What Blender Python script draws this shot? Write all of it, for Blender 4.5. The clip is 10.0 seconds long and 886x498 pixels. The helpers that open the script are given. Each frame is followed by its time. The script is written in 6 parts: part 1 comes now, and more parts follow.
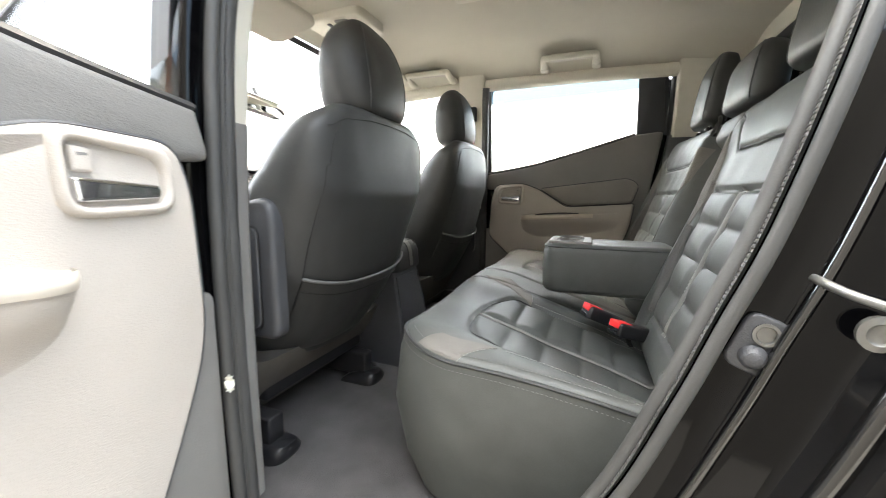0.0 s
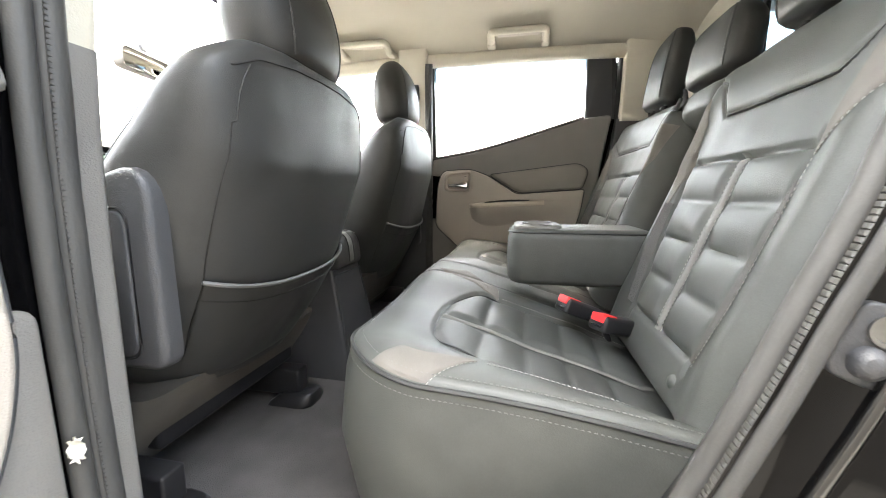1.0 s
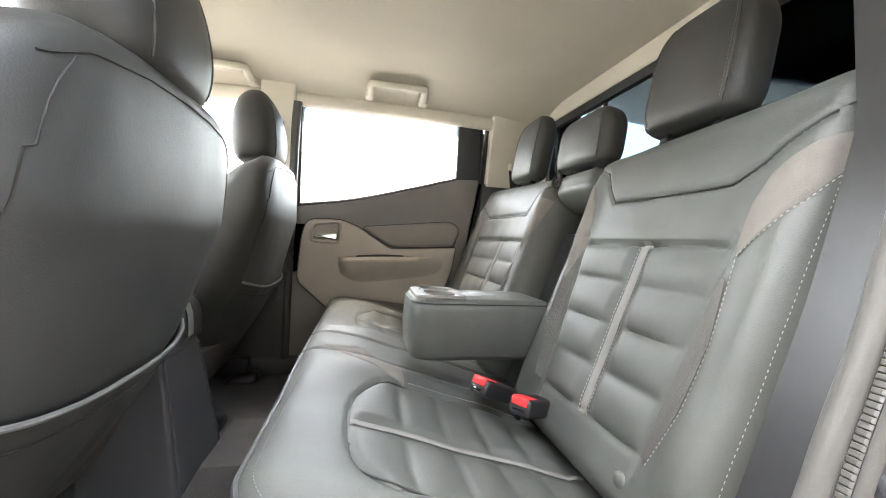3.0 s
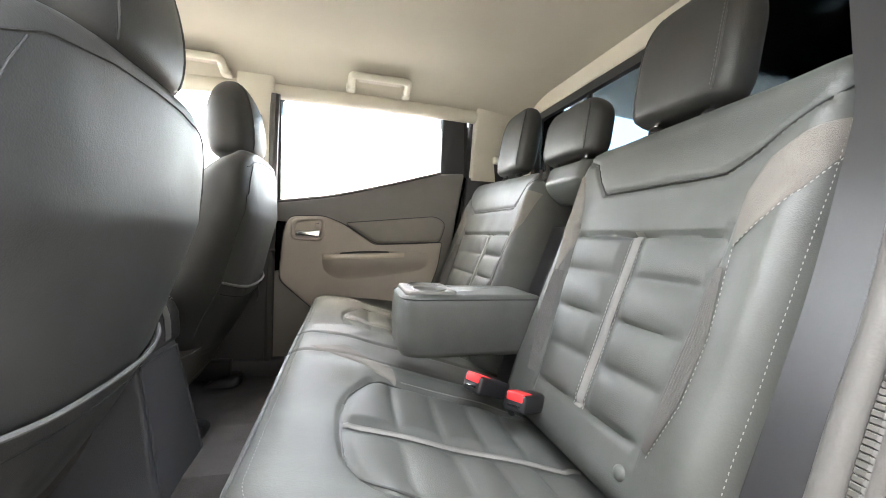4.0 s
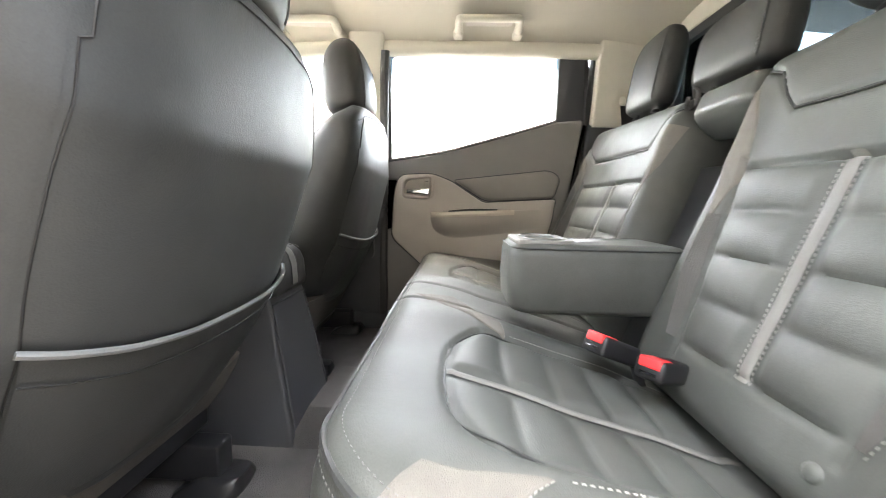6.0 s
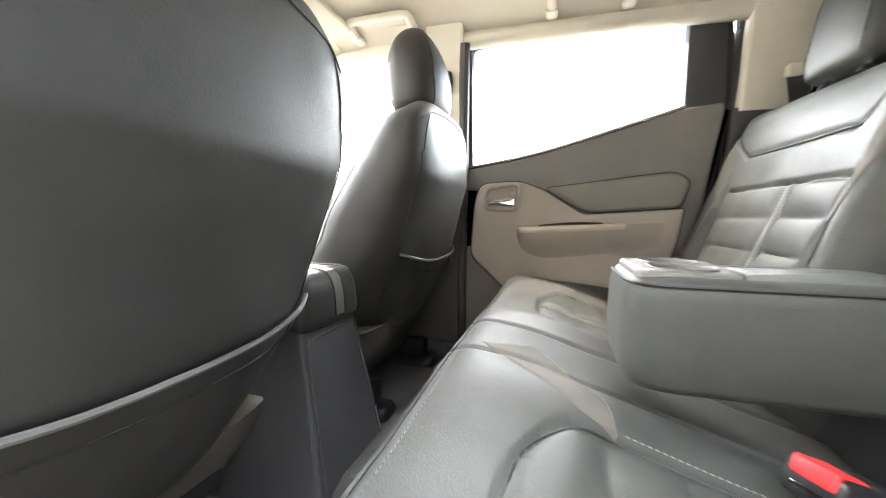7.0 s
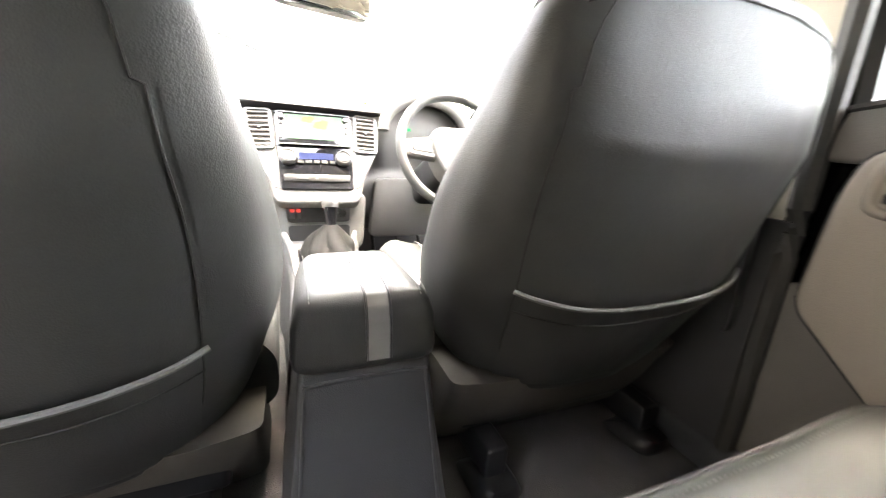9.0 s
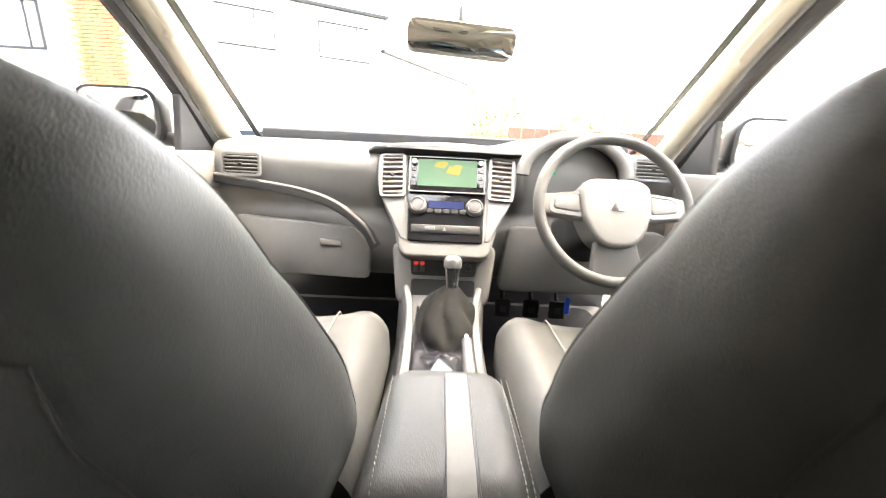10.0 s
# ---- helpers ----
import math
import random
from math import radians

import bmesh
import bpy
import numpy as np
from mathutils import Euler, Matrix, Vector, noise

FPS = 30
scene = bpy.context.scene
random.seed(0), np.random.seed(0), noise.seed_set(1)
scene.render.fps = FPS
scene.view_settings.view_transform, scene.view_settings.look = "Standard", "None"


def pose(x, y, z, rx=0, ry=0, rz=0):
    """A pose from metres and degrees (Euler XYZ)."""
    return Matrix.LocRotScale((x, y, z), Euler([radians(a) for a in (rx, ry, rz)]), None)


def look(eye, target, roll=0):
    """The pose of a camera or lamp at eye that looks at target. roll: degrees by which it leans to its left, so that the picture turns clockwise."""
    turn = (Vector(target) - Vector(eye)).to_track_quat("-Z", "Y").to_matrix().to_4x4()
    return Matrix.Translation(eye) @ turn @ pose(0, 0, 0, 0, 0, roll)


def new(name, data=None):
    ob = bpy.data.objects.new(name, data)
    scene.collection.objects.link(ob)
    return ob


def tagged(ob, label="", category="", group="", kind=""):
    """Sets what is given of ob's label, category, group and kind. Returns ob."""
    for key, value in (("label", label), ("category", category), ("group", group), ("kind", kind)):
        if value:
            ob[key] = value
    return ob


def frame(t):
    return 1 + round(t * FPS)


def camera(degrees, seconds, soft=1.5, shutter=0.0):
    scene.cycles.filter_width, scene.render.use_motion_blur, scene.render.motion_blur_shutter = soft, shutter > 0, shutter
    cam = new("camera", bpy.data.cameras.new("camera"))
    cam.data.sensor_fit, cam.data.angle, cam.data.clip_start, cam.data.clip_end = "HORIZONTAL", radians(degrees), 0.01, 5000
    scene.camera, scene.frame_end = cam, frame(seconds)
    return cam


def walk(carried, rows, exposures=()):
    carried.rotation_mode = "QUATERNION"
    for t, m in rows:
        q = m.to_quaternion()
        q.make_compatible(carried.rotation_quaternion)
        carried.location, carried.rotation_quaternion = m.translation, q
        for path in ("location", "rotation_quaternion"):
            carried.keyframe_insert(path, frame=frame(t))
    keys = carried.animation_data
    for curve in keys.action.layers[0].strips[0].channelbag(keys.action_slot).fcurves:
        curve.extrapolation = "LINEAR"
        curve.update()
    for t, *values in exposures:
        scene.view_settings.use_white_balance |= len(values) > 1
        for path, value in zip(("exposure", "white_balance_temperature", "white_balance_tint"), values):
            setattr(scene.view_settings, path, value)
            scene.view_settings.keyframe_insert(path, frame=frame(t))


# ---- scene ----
cam = camera(98.8, 10.0, soft=0.9, shutter=0.35)
PATH = [
    (0, (-1.224, 0.228, 0.579), (0.624, 0.944, 0.307), 0.5),
    (0.5, (-1.127, 0.267, 0.56), (0.778, 0.801, 0.266), -0.3),
    (1, (-1.08, 0.314, 0.541), (0.858, 0.714, 0.248), 0.1),
    (1.5, (-1.033, 0.386, 0.542), (0.942, 0.582, 0.293), 2.6),
    (2, (-0.997, 0.409, 0.556), (0.995, 0.361, 0.387), 3.6),
    (2.5, (-0.977, 0.432, 0.582), (1.002, 0.152, 0.513), 4.0),
    (4, (-0.94, 0.458, 0.58), (0.997, -0.038, 0.518), 2.3),
    (4.5, (-0.935, 0.464, 0.563), (1.016, 0.055, 0.402), 1.6),
    (5, (-0.938, 0.474, 0.549), (1.026, 0.184, 0.307), 1.2),
    (5.5, (-0.93, 0.464, 0.537), (1.046, 0.332, 0.259), 0.9),
    (7, (-0.643, 0.425, 0.523), (1.268, 0.991, 0.356), 0.5),
    (7.5, (-0.508, 0.413, 0.532), (1.281, 1.284, 0.333), -2.4),
    (8, (-0.342, 0.373, 0.568), (1.23, 1.597, 0.384), -0.8),
    (8.5, (-0.188, 0.364, 0.595), (0.997, 1.925, 0.195), 4.1),
    (9, (-0.091, 0.391, 0.612), (0.655, 2.167, 0.074), 3.6),
    (9.5, (-0.038, 0.5, 0.659), (0.296, 2.393, 0.107), 2.6),
    (10, (-0.021, 0.585, 0.726), (0.01, 2.508, 0.18), 2.8),
]
walk(cam, [(t, look(eye, target, roll)) for t, eye, target, roll in PATH], [(0.0, 3.82, 6850, 3), (1.0, 4.34, 6950, 4), (2.5, 4.54, 6900, 5), (4.0, 4.56, 6850, 5), (5.5, 4.70, 6900, 5), (7.5, 4.88, 6950, 5), (8.5, 4.90, 6950, 5), (9.0, 4.92, 7150, 7), (9.5, 4.60, 7200, 7), (10.0, 3.88, 7250, 7)])

# ---- light ----
world = bpy.data.worlds.new("World")
scene.world = world
world.use_nodes = True
wn = world.node_tree
sky = wn.nodes.new("ShaderNodeTexSky")
sky.sky_type, sky.sun_disc = "NISHITA", False
sky.sun_elevation, sky.sun_rotation = radians(70), radians(50)
sky.air_density, sky.dust_density, sky.ozone_density = 1.0, 6.0, 0.6
wn.links.new(sky.outputs[0], wn.nodes["Background"].inputs[0])
wn.nodes["Background"].inputs[1].default_value = 0.15
sun_data = bpy.data.lights.new("sun", "SUN")
sun_data.energy, sun_data.angle, sun_data.color = 1.20, radians(140), (1.0, 0.985, 0.965)
sun = new("sun", sun_data)
sun.matrix_world = look((0, 0, 20), (-2.6, -2.2, 11.0))


# ---- materials ----
def material(name, base, rough=0.5, metal=0.0, grain=0.0, grain_scale=300.0, mottle=0.12, mottle_scale=9.0, coat=0.0, spec=0.5, sheen=0.0, crease=0.0):
    m = bpy.data.materials.new(name)
    m.use_nodes = True
    nt = m.node_tree
    b = nt.nodes["Principled BSDF"]
    b.inputs["Roughness"].default_value, b.inputs["Metallic"].default_value = rough, metal
    b.inputs["Coat Weight"].default_value, b.inputs["Specular IOR Level"].default_value = coat, spec
    b.inputs["Sheen Weight"].default_value = sheen
    tc = nt.nodes.new("ShaderNodeTexCoord")
    big = nt.nodes.new("ShaderNodeTexNoise")
    big.inputs["Scale"].default_value, big.inputs["Detail"].default_value = mottle_scale, 5
    nt.links.new(tc.outputs["Object"], big.inputs["Vector"])
    fine = nt.nodes.new("ShaderNodeTexNoise")
    fine.inputs["Scale"].default_value, fine.inputs["Detail"].default_value = grain_scale, 3
    nt.links.new(tc.outputs["Object"], fine.inputs["Vector"])
    add = nt.nodes.new("ShaderNodeMath")
    add.operation = "MULTIPLY_ADD"
    add.inputs[1].default_value = 0.35
    nt.links.new(fine.outputs[0], add.inputs[0])
    nt.links.new(big.outputs[0], add.inputs[2])
    ramp = nt.nodes.new("ShaderNodeValToRGB")
    lo, hi = [c * (1 - mottle) for c in base], [min(1, c * (1 + mottle)) for c in base]
    ramp.color_ramp.elements[0].position, ramp.color_ramp.elements[1].position = 0.45, 0.9
    ramp.color_ramp.elements[0].color, ramp.color_ramp.elements[1].color = (*lo, 1), (*hi, 1)
    nt.links.new(add.outputs[0], ramp.inputs[0])
    nt.links.new(ramp.outputs[0], b.inputs["Base Color"])
    mr = nt.nodes.new("ShaderNodeMapRange")
    mr.inputs[3].default_value, mr.inputs[4].default_value = max(0.02, rough - 0.07), min(1, rough + 0.07)
    nt.links.new(big.outputs[0], mr.inputs[0])
    nt.links.new(mr.outputs[0], b.inputs["Roughness"])
    if grain:
        vor = nt.nodes.new("ShaderNodeTexVoronoi")
        vor.inputs["Scale"].default_value = grain_scale * 1.4
        nt.links.new(tc.outputs["Object"], vor.inputs["Vector"])
        mixh = nt.nodes.new("ShaderNodeMath")
        mixh.operation = "ADD"
        nt.links.new(vor.outputs["Distance"], mixh.inputs[0])
        nt.links.new(fine.outputs[0], mixh.inputs[1])
        bump = nt.nodes.new("ShaderNodeBump")
        bump.inputs["Strength"].default_value, bump.inputs["Distance"].default_value = grain, 0.001
        nt.links.new(mixh.outputs[0], bump.inputs["Height"])
        nt.links.new(bump.outputs[0], b.inputs["Normal"])
        if crease:
            warp = nt.nodes.new("ShaderNodeTexNoise")
            warp.inputs["Scale"].default_value, warp.inputs["Detail"].default_value, warp.inputs["Distortion"].default_value = 38, 4, 1.6
            nt.links.new(tc.outputs["Object"], warp.inputs["Vector"])
            soft_bump = nt.nodes.new("ShaderNodeBump")
            soft_bump.inputs["Strength"].default_value, soft_bump.inputs["Distance"].default_value = crease, 0.004
            nt.links.new(warp.outputs[0], soft_bump.inputs["Height"])
            nt.links.new(soft_bump.outputs[0], bump.inputs["Normal"])
    return m


def glass_material(name, tint):
    m = bpy.data.materials.new(name)
    m.use_nodes = True
    b = m.node_tree.nodes["Principled BSDF"]
    b.inputs["Base Color"].default_value = (*tint, 1)
    b.inputs["Roughness"].default_value, b.inputs["Transmission Weight"].default_value, b.inputs["IOR"].default_value = 0.0, 1.0, 1.1
    return m


def glow_material(name, color, strength):
    m = material(name, [c * 0.12 for c in color], 0.45, spec=0.04)
    b = m.node_tree.nodes["Principled BSDF"]
    b.inputs["Emission Color"].default_value, b.inputs["Emission Strength"].default_value = (*color, 1), strength
    return m


LEATHER = material("dark_grey_leather", (0.062, 0.065, 0.0605), 0.50, spec=0.45, grain=0.16, grain_scale=420, mottle=0.16, mottle_scale=14, crease=0.06)
# darker copy of LEATHER; its base also carries the seat backs' shade
COVER = material("shaded_black_leather", (0.034, 0.0345, 0.0335), 0.50, spec=0.40, grain=0.18, grain_scale=420, mottle=0.18, mottle_scale=12, crease=0.07)
LEATHER_SEAM = material("dark_leather_tape", (0.012, 0.011, 0.0105), 0.65, grain=0.2, grain_scale=600)
RIBBED = material("ribbed_dark_fabric", (0.075, 0.072, 0.068), 0.75, grain=0.6, grain_scale=700)
TAN = material("greige_suede", (0.125, 0.115, 0.103), 0.85, grain=0.5, grain_scale=800, mottle=0.12, mottle_scale=30)
STRIP = material("pale_grey_strip", (0.145, 0.141, 0.132), 0.65, grain=0.3, grain_scale=700)
THREAD = material("off_white_thread", (0.27, 0.265, 0.25), 0.7)
PIPING = material("black_piping", (0.035, 0.036, 0.036), 0.38, grain=0.15)
GREY_PIPE = material("grey_piping", (0.12, 0.12, 0.117), 0.45, grain=0.15)
FABRIC = material("brown_grey_fabric", (0.080, 0.072, 0.062), 0.9, grain=0.7, grain_scale=500, mottle=0.2)
CARPET = material("grey_carpet", (0.062, 0.058, 0.057), 0.95, grain=1.0, grain_scale=380, mottle=0.3, mottle_scale=12)
CLOTH = material("cream_headliner_cloth", (0.50, 0.47, 0.395), 0.92, grain=0.4, grain_scale=500, mottle=0.05, mottle_scale=4)
CREAM = material("cream_pillar_plastic", (0.54, 0.51, 0.43), 0.55, grain=0.25, grain_scale=350, mottle=0.05)
BEIGE = material("warm_grey_door_plastic", (0.43, 0.39, 0.345), 0.5, grain=0.35, grain_scale=350, mottle=0.06, mottle_scale=6)
BEIGE_TRIM = material("pale_beige_satin_trim", (0.58, 0.52, 0.44), 0.3, mottle=0.05, coat=0.2)
SOFT_GREY = material("grey_soft_plastic", (0.17, 0.163, 0.153), 0.55, grain=0.4, grain_scale=330, mottle=0.07)
INSERT = material("grey_padded_vinyl", (0.22, 0.207, 0.188), 0.6, grain=0.4, grain_scale=420, mottle=0.08)
DARK = material("charcoal_plastic", (0.045, 0.046, 0.050), 0.48, grain=0.3, grain_scale=380, mottle=0.1)
DASH = material("dark_grey_dash_plastic", (0.15, 0.149, 0.145), 0.55, grain=0.35, grain_scale=380, mottle=0.08)
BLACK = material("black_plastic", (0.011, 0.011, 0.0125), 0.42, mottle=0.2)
GLOSS = material("gloss_black_plastic", (0.008, 0.008, 0.010), 0.09, mottle=0.1, coat=0.4)
PAINT = material("black_metallic_paint", (0.0013, 0.0013, 0.0016), 0.06, mottle=0.2, mottle_scale=3, spec=0.22)
# glossier copy of PAINT, so the jamb edges show bright streaks
PAINT_EDGE = material("streak_black_paint", (0.003, 0.003, 0.003), 0.06, mottle=0.2, mottle_scale=3, coat=0.6, spec=0.7)
RUBBER = material("grey_rubber_seal", (0.045, 0.0445, 0.043), 0.6, grain=0.12, grain_scale=300, mottle=0.15)
GAITER = material("creased_gaiter_leather", (0.010, 0.010, 0.010), 0.6, spec=0.03, grain=0.2, grain_scale=400, mottle=0.3, mottle_scale=30)
WHEEL = material("grey_wheel_leather", (0.055, 0.055, 0.054), 0.5, grain=0.2, grain_scale=400)
MAT_RUBBER = material("matt_black_mat", (0.007, 0.007, 0.008), 0.9, spec=0.1, grain=0.3)
BLACK_RUBBER = material("black_rubber", (0.02, 0.02, 0.021), 0.6, grain=0.2)
CHROME = material("chrome", (0.75, 0.76, 0.78), 0.08, 1.0, mottle=0.03)
SILVER = material("satin_silver", (0.20, 0.20, 0.20), 0.42, 0.7, mottle=0.04)
STEEL = material("zinc_steel", (0.16, 0.158, 0.15), 0.42, 0.8, mottle=0.12, mottle_scale=60)
RED = material("red_button_plastic", (0.75, 0.03, 0.035), 0.35, mottle=0.06)
WEBBING = material("dark_seat_belt_webbing", (0.018, 0.016, 0.016), 0.75, grain=0.8, grain_scale=900)
SCREEN = glow_material("lit_map_screen", (0.21, 0.36, 0.25), 0.070)
SCREEN_ROAD = glow_material("lit_map_land", (0.60, 0.50, 0.14), 0.055)
LCD = glow_material("blue_lcd", (0.05, 0.07, 0.22), 0.06)
GREEN_LAMP = glow_material("green_tell_tale", (0.05, 0.7, 0.25), 0.08)
RED_LAMP = glow_material("red_lit_button", (0.8, 0.06, 0.05), 0.05)
BLUE = material("blue_plastic", (0.02, 0.12, 0.75), 0.4)
SMOKED = glass_material("dark_tinted_glass", (0.12, 0.165, 0.195))
GLASS = glass_material("clear_glass", (1, 1, 1))
TINT = glass_material("tinted_glass", (0.072, 0.102, 0.124))
MIRROR = material("mirror_glass", (0.85, 0.86, 0.86), 0.02, 1.0, mottle=0.01)
ASPHALT = material("asphalt", (0.16, 0.157, 0.150), 0.9, grain=0.5, grain_scale=60, mottle=0.25, mottle_scale=0.8)
RENDERED = material("white_wall_render", (0.80, 0.78, 0.70), 0.85, grain=0.3, grain_scale=40, mottle=0.05, mottle_scale=0.6)
BRICK = material("orange_brick", (0.50, 0.20, 0.09), 0.85, grain=0.3, grain_scale=40, mottle=0.25, mottle_scale=3)
# for the unseen wall that dims the doorway side
SHADE_WALL = material("grey_shade_wall", (0.16, 0.15, 0.135), 0.9, grain=0.4, grain_scale=40, mottle=0.2, mottle_scale=1.5)
RED_PAINT = material("red_car_paint", (0.45, 0.02, 0.03), 0.2, coat=0.8)
WHITE_PAINT = material("silver_car_paint", (0.55, 0.57, 0.60), 0.25, coat=0.8)
FENCE = material("red_brown_fence", (0.28, 0.09, 0.06), 0.8, mottle=0.2)
LEAF = material("hedge_leaf", (0.18, 0.22, 0.09), 0.7, mottle=0.4, mottle_scale=2)
WINDOW_DARK = material("dark_window_frame", (0.03, 0.033, 0.036), 0.4)


# ---- mesh helpers ----
def thing(name, at=(0, 0, 0), label="", category="", group="", kind=""):
    ob = new(name)
    ob.empty_display_size = 0.05
    ob.location = at
    return tagged(ob, label, category, group, kind)


def adopt(ob, parent):
    if parent is not None:
        ob.parent = parent
        if parent.type == "EMPTY":
            ob.matrix_parent_inverse = Matrix.Translation(-Vector(parent.location))
    return ob


def solid(name, verts, faces, mat, parent=None, label="", smooth=True, sharp=40):
    me = bpy.data.meshes.new(name)
    me.from_pydata([tuple(v) for v in verts], [], [tuple(f) for f in faces])
    return finish(name, me, mat, parent, label, smooth, sharp)


def finish(name, me, mat, parent, label, smooth, sharp):
    bm = bmesh.new()
    bm.from_mesh(me)
    bmesh.ops.remove_doubles(bm, verts=bm.verts, dist=1e-6)
    bmesh.ops.recalc_face_normals(bm, faces=bm.faces)
    lim = radians(sharp)
    for f in bm.faces:
        f.smooth = smooth
    if smooth:
        for e in bm.edges:
            if len(e.link_faces) == 2 and e.calc_face_angle(0) > lim:
                e.smooth = False
    bm.to_mesh(me)
    bm.free()
    me.materials.append(mat)
    ob = new(name, me)
    adopt(ob, parent)
    if label:
        tagged(ob, label)
    return ob


def part(name, bm, mat, parent=None, label="", smooth=True, sharp=40):
    me = bpy.data.meshes.new(name)
    bm.to_mesh(me)
    bm.free()
    return finish(name, me, mat, parent, label, smooth, sharp)


def axes(o, a, b, n):
    """Local frame: a across, b along, n outwards, at o."""
    m = Matrix.Identity(4)
    for i, v in enumerate((a, b, n)):
        m.col[i][:3] = Vector(v).normalized()
    m.col[3][:3] = o
    return m


WORLD = Matrix.Identity(4)


def rounded(poly, r=0.01, seg=4):
    """Polygon with its corners rounded."""
    out, k = [], len(poly)
    for i in range(k):
        p, q, s = Vector(poly[i - 1][:2]), Vector(poly[i][:2]), Vector(poly[(i + 1) % k][:2])
        rr = poly[i][2] if len(poly[i]) > 2 else r
        d1, d2 = p - q, s - q
        c = min(rr, d1.length * 0.48, d2.length * 0.48)
        a, b = q + d1.normalized() * c, q + d2.normalized() * c
        for j in range(seg + 1):
            t = j / seg
            out.append(((1 - t) ** 2) * a + 2 * t * (1 - t) * q + t * t * b)
    return out


def slab(name, poly, m, h0, h1, mat, parent=None, label="", bevel=0.003, seg=2, holes=()):
    """A plate of outline poly, from h0 to h1 along the frame's third axis, with bevelled rim."""
    bm = bmesh.new()
    n = len(poly)
    cen = sum((Vector(p[:2]) for p in poly), Vector((0, 0))) / n
    levels = [(h0, 0.0)]
    if bevel > 0:
        levels += [(h1 - bevel + bevel * math.sin(a), bevel * (1 - math.cos(a))) for a in [math.pi / 2 * i / seg for i in range(seg + 1)]]
    else:
        levels += [(h1, 0.0)]
    rings = []
    area = sum(poly[i][0] * poly[(i + 1) % n][1] - poly[(i + 1) % n][0] * poly[i][1] for i in range(n))
    sgn = 1 if area > 0 else -1
    for h, ins in levels:
        ring = []
        for i in range(n):
            p, q, s = Vector(poly[i - 1][:2]), Vector(poly[i][:2]), Vector(poly[(i + 1) % n][:2])
            t = ((q - p).normalized() + (s - q).normalized())
            nn = Vector((-t.y, t.x)).normalized() * sgn if t.length > 1e-6 else Vector((0, 0))
            c = q + nn * ins
            ring.append(bm.verts.new(m @ Vector((c.x, c.y, h))))
        rings.append(ring)
    for r0, r1 in zip(rings, rings[1:]):
        for i in range(n):
            bm.faces.new((r0[i], r0[(i + 1) % n], r1[(i + 1) % n], r1[i]))
    for ring in (rings[0], rings[-1]):
        f = bm.faces.new(ring)
        bmesh.ops.triangulate(bm, faces=[f], ngon_method="EAR_CLIP")
    return part(name, bm, mat, parent, label, sharp=50)


def frame_ring(name, outer, inner, m, h0, h1, mat, parent=None, label=""):
    """A flat ring between two outlines of equal length."""
    n = len(outer)
    v, f = [], []
    for h in (h0, h1):
        for poly in (outer, inner):
            v += [m @ Vector((p[0], p[1], h)) for p in poly]
    for i in range(n):
        j = (i + 1) % n
        f += [(i, j, n + j, n + i), (2 * n + i, 2 * n + j, 3 * n + j, 3 * n + i), (i, j, 2 * n + j, 2 * n + i), (n + i, n + j, 3 * n + j, 3 * n + i)]
    return solid(name, v, f, mat, parent, label)


def rbox(name, c, size, mat, parent=None, label="", r=0.01, m=WORLD, seg=3):
    """A box with rounded edges, centred at c, in the frame m."""
    bm = bmesh.new()
    bmesh.ops.create_cube(bm, size=1.0)
    for v in bm.verts:
        v.co = Vector((v.co.x * size[0], v.co.y * size[1], v.co.z * size[2]))
    r = min(r, min(size) * 0.49)
    if r > 0:
        bmesh.ops.bevel(bm, geom=bm.edges[:], offset=r, segments=seg, profile=0.5, affect="EDGES")
    for v in bm.verts:
        v.co = m @ (v.co + Vector(c))
    return part(name, bm, mat, parent, label)


def smooth_path(pts, k=6):
    """Catmull-Rom through the points."""
    P = [Vector(p) for p in pts]
    P = [2 * P[0] - P[1]] + P + [2 * P[-1] - P[-2]]
    out = []
    for i in range(1, len(P) - 2):
        for j in range(k):
            t = j / k
            out.append(0.5 * ((2 * P[i]) + (P[i + 1] - P[i - 1]) * t + (2 * P[i - 1] - 5 * P[i] + 4 * P[i + 1] - P[i + 2]) * t * t + (3 * P[i] - P[i - 1] - 3 * P[i + 1] + P[i + 2]) * t ** 3))
    return out + [P[-2]]


def tube(name, pts, r, mat, parent=None, label="", sides=8, flat=1.0, up=(0, 0, 1), closed=False):
    """A rod swept along the points; flat squashes it along `up`."""
    P = [Vector(p) for p in pts]
    v, f, n = [], [], len(P)
    for i, p in enumerate(P):
        if closed:
            t = (P[(i + 1) % n] - P[i - 1]).normalized()
        else:
            t = (P[min(i + 1, n - 1)] - P[max(i - 1, 0)]).normalized()
        s = t.cross(Vector(up))
        s = s.normalized() if s.length > 1e-4 else t.orthogonal().normalized()
        u = s.cross(t)
        rr = r(i / max(1, n - 1)) if callable(r) else r
        for k in range(sides):
            a = 2 * math.pi * k / sides
            v.append(p + s * math.cos(a) * rr + u * math.sin(a) * rr * flat)
    for i in range(n if closed else n - 1):
        j = (i + 1) % n
        for k in range(sides):
            l = (k + 1) % sides
            f.append((i * sides + k, i * sides + l, j * sides + l, j * sides + k))
    if not closed:
        f += [tuple(range(sides)), tuple((n - 1) * sides + k for k in range(sides))]
    return solid(name, v, f, mat, parent, label)


